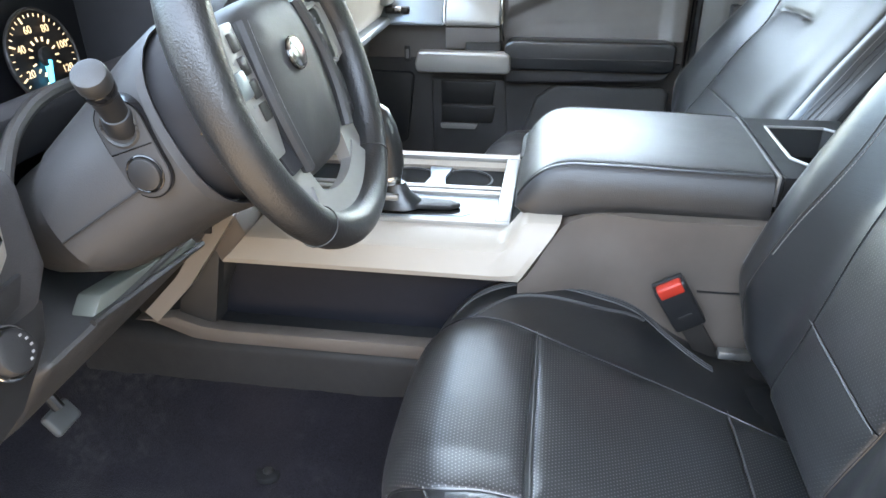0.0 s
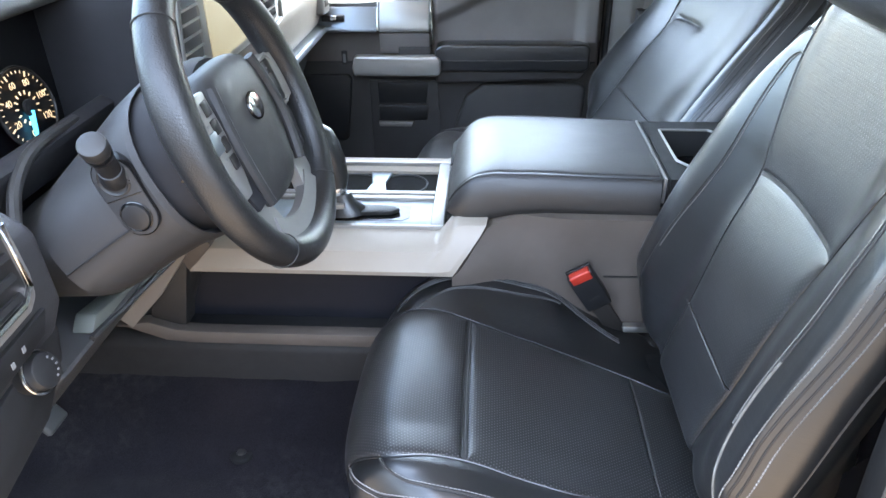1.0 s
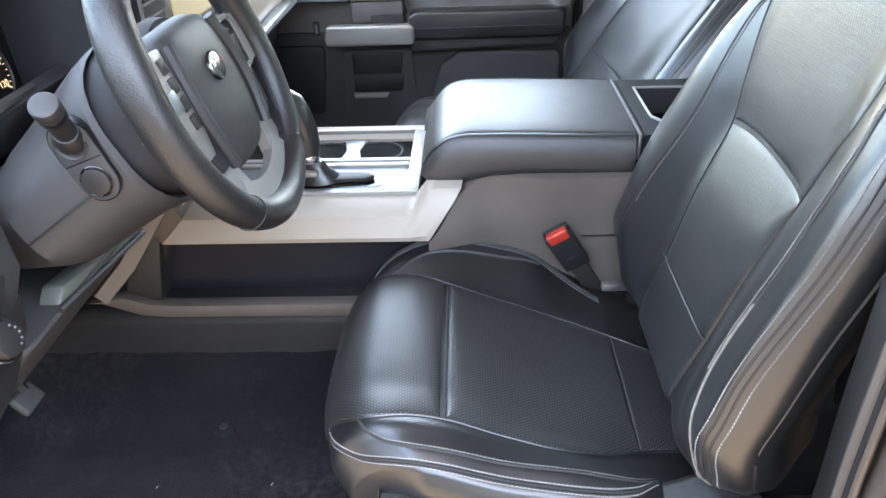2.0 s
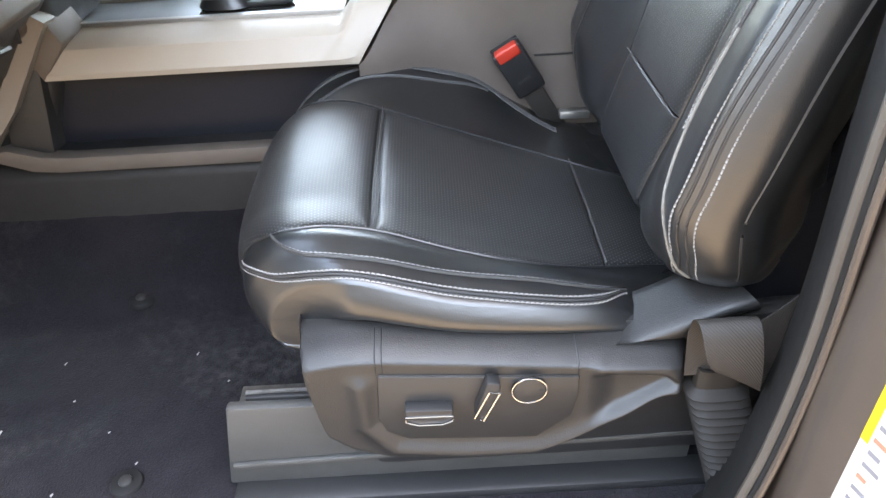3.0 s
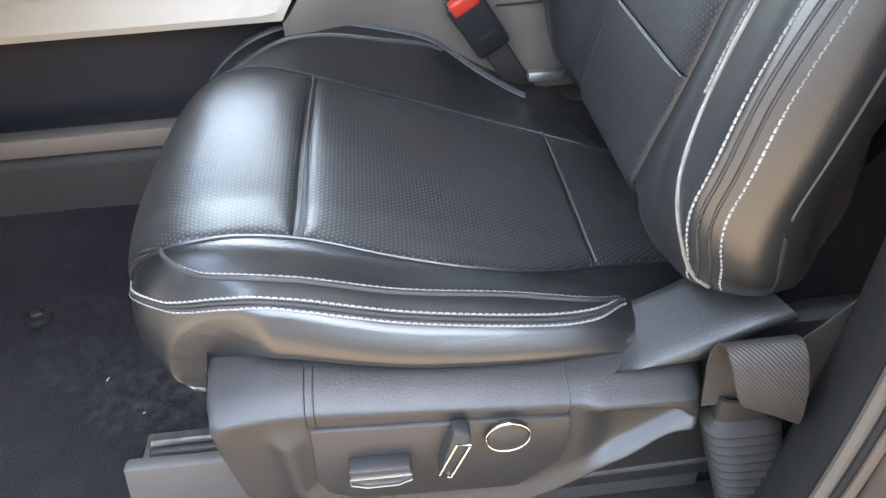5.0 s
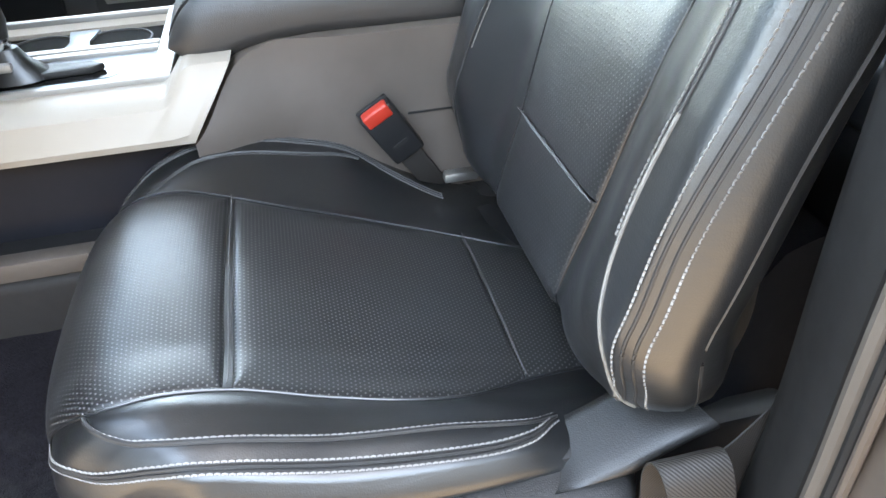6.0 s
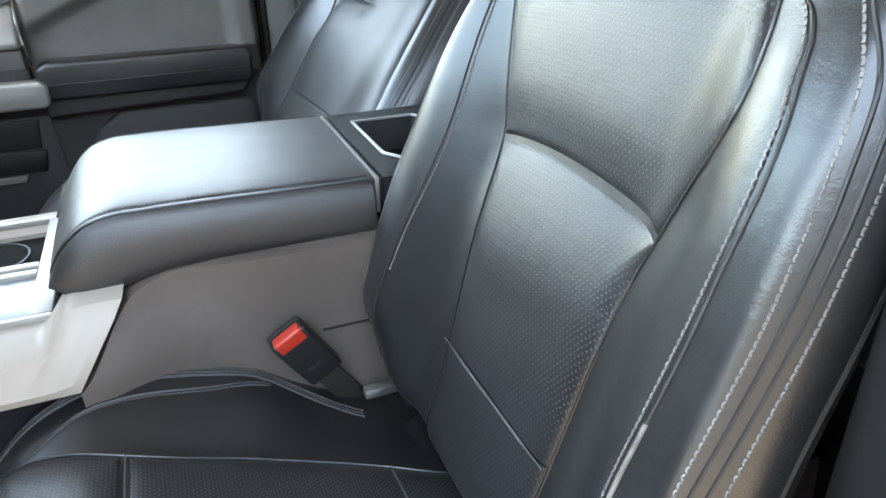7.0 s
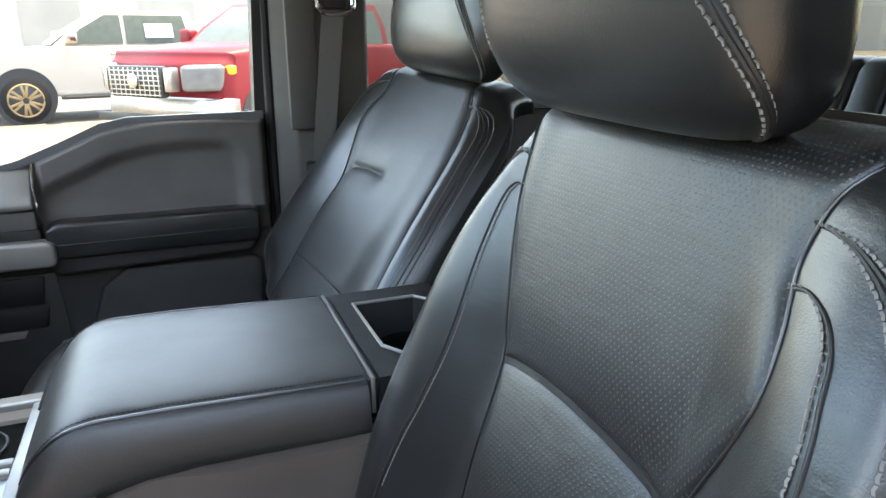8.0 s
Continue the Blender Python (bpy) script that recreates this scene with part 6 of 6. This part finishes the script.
for deg in (-52, -128, 50, 130):
    t = radians(deg)
    part("rim_seam", tube([wheel_pt((0.159 + 0.0190 * math.cos(q)) * math.cos(t), (0.167 + 0.0190 * math.cos(q)) * math.sin(t), 0.0208 * math.sin(q)) for q in np.linspace(0, 2 * math.pi, 19)[:-1]], 0.0008, 5, True), PLASTIC, wheel)
tagged(part("stitching", stitches([wheel_pt(0.1412 * math.cos(t), 0.1490 * math.sin(t), 0.004) for t in np.linspace(-0.75, 0.9, 80)], pitch=0.006, length=0.004, r=0.0009), PLASTIC, wheel, smooth=0), kind="stuff")
HUB = [(-0.075, 0.045), (-0.045, 0.066), (0.045, 0.066), (0.075, 0.045), (0.082, -0.005), (0.068, -0.062), (0.042, -0.092), (-0.042, -0.092), (-0.068, -0.062), (-0.082, -0.005)]
def hub_ring(k, n):
    pts = smooth_line([(a, b, 0) for a, b in HUB + [HUB[0]]], 5)[:-1]
    return [wheel_pt(p.x * k, p.y * k - 0.004, n) for p in pts]
part("airbag_cover", loft([hub_ring(1.02, -0.065), hub_ring(1.06, -0.035), hub_ring(1.06, -0.018), hub_ring(1.0, -0.006), hub_ring(0.84, 0.002), hub_ring(0.5, 0.006), hub_ring(0.2, 0.007)]), COLUMN, wheel, "dark grey airbag cover", 60)
BADGE = Matrix.Translation(wheel_pt(0, 0.008, 0.0045)) @ WN.to_track_quat("Z", "Y").to_matrix().to_4x4() @ Matrix.Diagonal((1.12, 0.92, 1, 1))
badge = part("badge", placed(loft([[Vector((r0 * math.cos(t), r0 * math.sin(t), n)) for t in np.linspace(0, 2 * math.pi, 37)[:-1]] for r0, n in ((0.0165, 0.0), (0.0165, 0.004), (0.015, 0.0062), (0.010, 0.0076), (0.003, 0.008))]), BADGE), CHROME, wheel, "plain oval metal badge")
part("badge_ring", placed(tube([(0.0165 * math.cos(t), 0.0165 * math.sin(t), 0.0042) for t in np.linspace(0, 2 * math.pi, 37)[:-1]], 0.0016, 6, True), BADGE), GLOSS, badge)
# raised shoulders down both sides of the airbag cover
for sgn in (1, -1):
    part("cover_shoulder", sweep([wheel_pt(sgn * (0.066 + 0.012 * math.sin(math.pi * t)), 0.052 - 0.138 * t, 0.001 + 0.003 * math.sin(math.pi * t)) for t in np.linspace(0, 1, 20)], circle(0.007, 8), up=WN), COLUMN, wheel)
for sgn in (1, -1):
    sp = part("side_spoke", loft([[wheel_pt(sgn * y, c + h2 * s2, n + 0.008 * s3) for s2, s3 in ((-1, -1), (1, -1), (1, 1), (-1, 1))] for y, c, h2, n in ((0.074, 0.004, 0.046, -0.022), (0.10, 0.006, 0.040, -0.014), (0.135, 0.008, 0.030, -0.008), (0.162, 0.010, 0.026, -0.004))]), WSILVER, wheel, "satin silver side spoke")
    SPM = Matrix.Translation(wheel_pt(sgn * 0.108, 0.006, -0.008)) @ Matrix.Rotation(0, 4, "X") @ Matrix((Vector((0, 1, 0)), WU, WN)).transposed().to_4x4()
    if sgn > 0:
        pad_line = [(-0.021, 0.028), (0.012, 0.030), (0.021, 0.022), (0.023, -0.018), (0.014, -0.027), (-0.018, -0.024), (-0.024, -0.010), (-0.024, 0.016)]
    else:
        pad_line = [(0.026, 0.050), (0.002, 0.050), (-0.018, 0.034), (-0.026, 0.004), (-0.020, -0.040), (-0.006, -0.066), (0.016, -0.066), (0.024, -0.040), (0.027, 0.0)]
    pad = part("switch_pad", placed(prism(pad_line, "z", 0.0, 0.006 if sgn > 0 else 0.009, 0.002, 2), SPM), BLACK if sgn > 0 else WSILVER, sp, "black switch pad" if sgn > 0 else "satin silver switch bezel")
    if sgn > 0:
        part("pad_frame", placed(tube([(a * 1.12, b * 1.12, 0.005) for a, b in pad_line], 0.0030, 6, True), SPM), WSILVER, sp, "satin silver pad frame")
        low = part("switch_pad", placed(prism([(-0.018, -0.036), (0.012, -0.034), (0.016, -0.046), (0.008, -0.088), (-0.006, -0.092), (-0.016, -0.070)], "z", 0.0, 0.005, 0.002, 2), SPM), BLACK, sp, "black lower switch pad")
        for a, b in ((0.0, -0.044), (-0.004, -0.060), (0.0, -0.078)):
            part("switch_mark", placed(box(a - 0.002, a + 0.002, b - 0.0015, b + 0.0015, 0.0050, 0.0054), SPM), MARK, low)
    if sgn < 0:
        for k in range(4):
            part("switch_key", placed(box(0.006, 0.020, 0.026 - 0.020 * k, 0.042 - 0.020 * k, 0.008, 0.0112, 0.002, 2), SPM), SWITCH_PLASTIC, pad, "small dark switch key")
    rocker = part("rocker", placed(box(-0.011, 0.011, -0.011, 0.013, 0.006, 0.0085 if sgn > 0 else 0.0105, 0.003, 2), SPM), SWITCH_PLASTIC if sgn > 0 else BRUSHED, pad)
    for a, b in ((0, 0.019), (0, -0.018), (-0.016, 0.002), (0.016, 0.002)):
        part("switch_mark", placed(box(a - 0.002, a + 0.002, b - 0.0012, b + 0.0012, 0.0060, 0.0064 if sgn > 0 else 0.0094), SPM), MARK, pad)
    part("lower_spoke", loft([[wheel_pt(sgn * (y + w2 * s2), u, n + 0.007 * s3) for s2, s3 in ((-1, -1), (1, -1), (1, 1), (-1, 1))] for y, u, w2, n in ((0.082, -0.050, 0.020, -0.020), (0.076, -0.092, 0.021, -0.012), (0.070, -0.125, 0.026, -0.010), (0.062, -0.150, 0.036, -0.004))]), WSILVER, wheel, "satin silver lower spoke")
    part("spoke_insert", loft([[wheel_pt(sgn * (y + w2 * s2), u, n + 0.009 * s3) for s2, s3 in ((-1, -1), (1, -1), (1, 1), (-1, 1))] for y, u, w2, n in ((0.094, -0.030, 0.012, -0.014), (0.092, -0.055, 0.013, -0.010), (0.086, -0.080, 0.012, -0.008))]), HOODSIDE, wheel)
part("lower_bridge", loft([[wheel_pt(0.094 * math.cos(t) * 1.5 * r0, 0.150 * math.sin(t) * r0, n) for r0, n in ((1.06, -0.012), (1.06, 0.004), (0.84, -0.002), (0.84, -0.014))] for t in np.linspace(radians(-125), radians(-55), 14)]), WSILVER, wheel, "satin silver lower bridge")

# ---- pedals ----
pedals = thing("brake_pedal", "worn steel faced brake pedal above the carpet", "pedal", at=(-0.57, -0.36, 0.75))
part("pedal_pad", placed(box(-0.007, 0.007, -0.026, 0.026, -0.019, 0.019, 0.006, 3), Matrix.Translation((-0.560, -0.352, 0.815)) @ Matrix.Rotation(radians(-35), 4, "Y")), PEDAL, pedals)
part("pedal_arm", rod((-0.56, -0.35, 0.83), (-0.72, -0.33, 1.10), 0.009, n=10), BLACK, pedals)
gas = thing("foot_rest", "dark ribbed foot pad beside the footwell wall", "pedal", at=(-0.55, -0.6, 0.7))
part("rest_pad", placed(box(-0.010, 0.010, -0.04, 0.04, -0.05, 0.05, 0.006, 2), Matrix.Translation((-0.56, -0.60, 0.76)) @ Matrix.Rotation(radians(-40), 4, "Y")), PLASTIC, gas)


# ---- cars on the lot ----
BRONZE = plain("bronze_rim", (0.30, 0.21, 0.11), 0.4, 0.6)


def pickup(name, label, paint, m, big):
    """A four-door pickup, nose towards +x of its own frame, centred on its wheelbase."""
    th = thing(name, label, "pickup truck", "trucks on the lot")
    L, W = 5.8, 1.0
    body_mat, glass = paint, plain(name + "_glass", (0.05, 0.06, 0.05), 0.2, spec=0.2)
    zh = 0.10 if big else 0.0
    prof = [(2.85, 0.55), (2.90, 0.75), (2.88, 1.10 + zh * 0.7), (2.70, 1.22 + zh * 0.8), (1.25, 1.30 + zh), (1.10, 1.31 + zh), (-2.85, 1.31), (-2.9, 0.62), (-2.3, 0.45), (2.3, 0.45)]
    made = []
    up = 0.07 if big else 0.0
    made.append(part("body", prism(prof, "y", -W, W, 0.07, 4), body_mat, th))
    cab = loft([[Vector((x, sy * y, z)) for x, sy, y in ((1.25, -1, 0.95), (1.25, 1, 0.95), (-1.30, 1, 0.95), (-1.30, -1, 0.95))] for z in (1.28,)] + [[Vector((x, s, 1.60)) for x, s in ((0.85, -0.90), (0.85, 0.90), (-1.28, 0.90), (-1.28, -0.90))]] + [[Vector((x, s, 1.93)) for x, s in ((0.30, -0.78), (0.30, 0.78), (-1.18, 0.78), (-1.18, -0.78))]])
    made.append(part("cab", rounded(cab, 0.05, 3), body_mat, th))
    def pane(pts):
        return loft([[Vector(p) for p in row] for row in pts])
    made.append(part("windshield", pane([[(1.235, -0.84, 1.34), (1.235, 0.84, 1.34), (1.16, 0.84, 1.34), (1.16, -0.84, 1.34)], [(0.90, -0.80, 1.585), (0.90, 0.80, 1.585), (0.80, 0.80, 1.585), (0.80, -0.80, 1.585)], [(0.405, -0.70, 1.89), (0.405, 0.70, 1.89), (0.30, 0.70, 1.89), (0.30, -0.70, 1.89)]]), glass, th, "greenish windshield"))
    for s in (-1, 1):
        for x0, x1, m0, m1, t0, t1 in ((1.00, 0.05, 0.74, 0.05, 0.30, 0.05), (-0.02, -1.10, -0.02, -1.10, -0.02, -1.06)):
            made.append(part("side_window", pane([[(x0, s * 0.968, 1.35), (x1, s * 0.968, 1.35), (x1, s * 0.90, 1.35), (x0, s * 0.90, 1.35)], [(m0, s * 0.922, 1.60), (m1, s * 0.922, 1.60), (m1, s * 0.85, 1.60), (m0, s * 0.85, 1.60)], [(t0, s * 0.836, 1.85), (t1, s * 0.836, 1.85), (t1, s * 0.76, 1.85), (t0, s * 0.76, 1.85)]]), glass, th, "dark side window"))
        made.append(part("mirror", box(0.82, 1.02, s * 1.00, s * 1.22, 1.36, 1.58, 0.05, 3), CHROME if not big else body_mat, th, "door mirror"))
        made.append(part("door_handle", box(0.12, 0.30, s * 1.0, s * 1.03, 1.16, 1.20, 0.01), CHROME if not big else body_mat, th))
        for xx in (1.75, -1.75):
            made.append(part("wheel_arch", rod((xx, s * 0.80, 0.46), (xx, s * 1.012, 0.46), 0.50, n=32), BLACK, th))
            wh = part("wheel", rod((xx, s * 0.74, 0.41), (xx, s * 1.02, 0.41), 0.41, n=36, r=0.04), RUBBER, th, "black tyre")
            rim = part("rim", rod((xx, s * 0.90, 0.41), (xx, s * 1.025, 0.41), 0.27, n=32, r=0.01), BLACK, wh)
            made += [wh]
            part("rim_ring", tube([(xx + 0.275 * math.cos(a), s * 1.022, 0.41 + 0.275 * math.sin(a)) for a in np.linspace(0, 2 * math.pi, 40)[:-1]], 0.018, 8, True), STEEL if big else BRONZE, wh)
            for k in range(12):
                a = 2 * math.pi * (k // 2) / 6 + (0.17 if k % 2 else -0.17)
                part("spoke", placed(box(-0.022, 0.022, -0.02, 0.012, 0.05, 0.27, 0.006), Matrix.Translation((xx, s * 1.02, 0.41)) @ Matrix.Rotation(a, 4, "Y")), STEEL if big else BRONZE, wh)
        made.append(part("headlight", box(2.62, 2.90, s * 0.64, s * 0.96, 0.80 + up, 1.10 + up, 0.05, 4), plain(name + "_lamp", (0.16, 0.155, 0.15), 0.12), th, "clear headlight"))
        made.append(part("indicator", box(2.60, 2.87, s * 0.93, s * 1.0, 0.98 + up, 1.09 + up, 0.02), plain(name + "_amber", (0.9, 0.40, 0.03), 0.3), th, "amber lamp"))
        made.append(part("grille_side", box(2.74, 2.895, s * 0.47, s * 0.55, 0.80 + up, 1.07 + up, 0.015), STEEL, th))
        made.append(part("running_board", box(-1.2, 1.2, s * 0.96, s * 1.06, 0.40, 0.46, 0.02), BLACK, th))
    made.append(part("grille", box(2.80, 2.905, -0.45, 0.45, 0.73 + up, 1.09 + up, 0.03), BLACK, th, "dark mesh grille"))
    for k in range(6):
        made.append(part("grille_bar", box(2.895, 2.912, -0.42, 0.42, 0.755 + up + 0.055 * k, 0.767 + up + 0.055 * k, 0.003), STEEL, th))
    for k in range(11):
        made.append(part("grille_bar", box(2.895, 2.910, -0.408 + 0.08 * k, -0.393 + 0.08 * k, 0.745 + up, 1.07 + up, 0.003), STEEL, th))
    made.append(part("front_badge", rod((2.91, 0, 0.92 + up), (2.94, 0, 0.92 + up), 0.085, n=28, r=0.006), CHROME, th, "plain round badge"))
    made.append(part("bumper", prism([(2.55, 0.48), (2.98, 0.48), (3.02, 0.60), (2.98, 0.74 + up * 0.6), (2.55, 0.74 + up * 0.6)], "y", -1.01, 1.01, 0.04, 3), STEEL, th, "chrome front bumper"))
    made.append(part("bumper_intake", box(2.98, 3.025, -0.60, 0.60, 0.52, 0.62, 0.01), BLACK, th))
    # the nose bows back towards its corners
    for ob in made:
        for v in ob.data.vertices:
            if v.co.x > 2.3 and abs(v.co.y) > 0.5:
                v.co.x -= 0.55 * ((abs(v.co.y) - 0.5) / 0.5) ** 1.6 * min(1.0, (v.co.x - 2.3) / 0.5)
    if not big:
        part("window_sticker", pane([[(-0.35, 0.972, 1.45), (-0.85, 0.972, 1.45), (-0.85, 0.96, 1.45), (-0.35, 0.96, 1.45)], [(-0.35, 0.905, 1.70), (-0.85, 0.905, 1.70), (-0.85, 0.89, 1.70), (-0.35, 0.89, 1.70)]]), WHITE_LABEL, th, "white paper sticker")
    th.matrix_basis = m
    return th


WHITE_PAINT = plain("warm_white_paint", (0.34, 0.295, 0.25), 0.45, coat=0.0, var=0.06, spec=0.3)
RED_PAINT = plain("deep_red_paint", (0.15, 0.008, 0.012), 0.5, coat=0.0, var=0.1, spec=0.25)
SILVER_PAINT = plain("silver_blue_paint", (0.18, 0.24, 0.32), 0.3, coat=0.6, var=0.06)
pickup("white_pickup", "cream white four-door pickup with bronze wheels parked on the lot", WHITE_PAINT, pose(-0.57, 14.69, 0, 0, 0, 192), False)
pickup("red_pickup", "bright red pickup with chrome bumper facing the cab", RED_PAINT, pose(2.05, 10.3, 0, 0, 0, -138), True)
pickup("silver_pickup", "silver blue pickup parked far across the lot", SILVER_PAINT, pose(0.9, 27.0, 0, 0, 0, -75), True)
pickup("silver_pickup", "white pickup parked beyond the rear door", WHITE_PAINT, pose(7.6, 9.6, 0, 0, 0, -90), False)
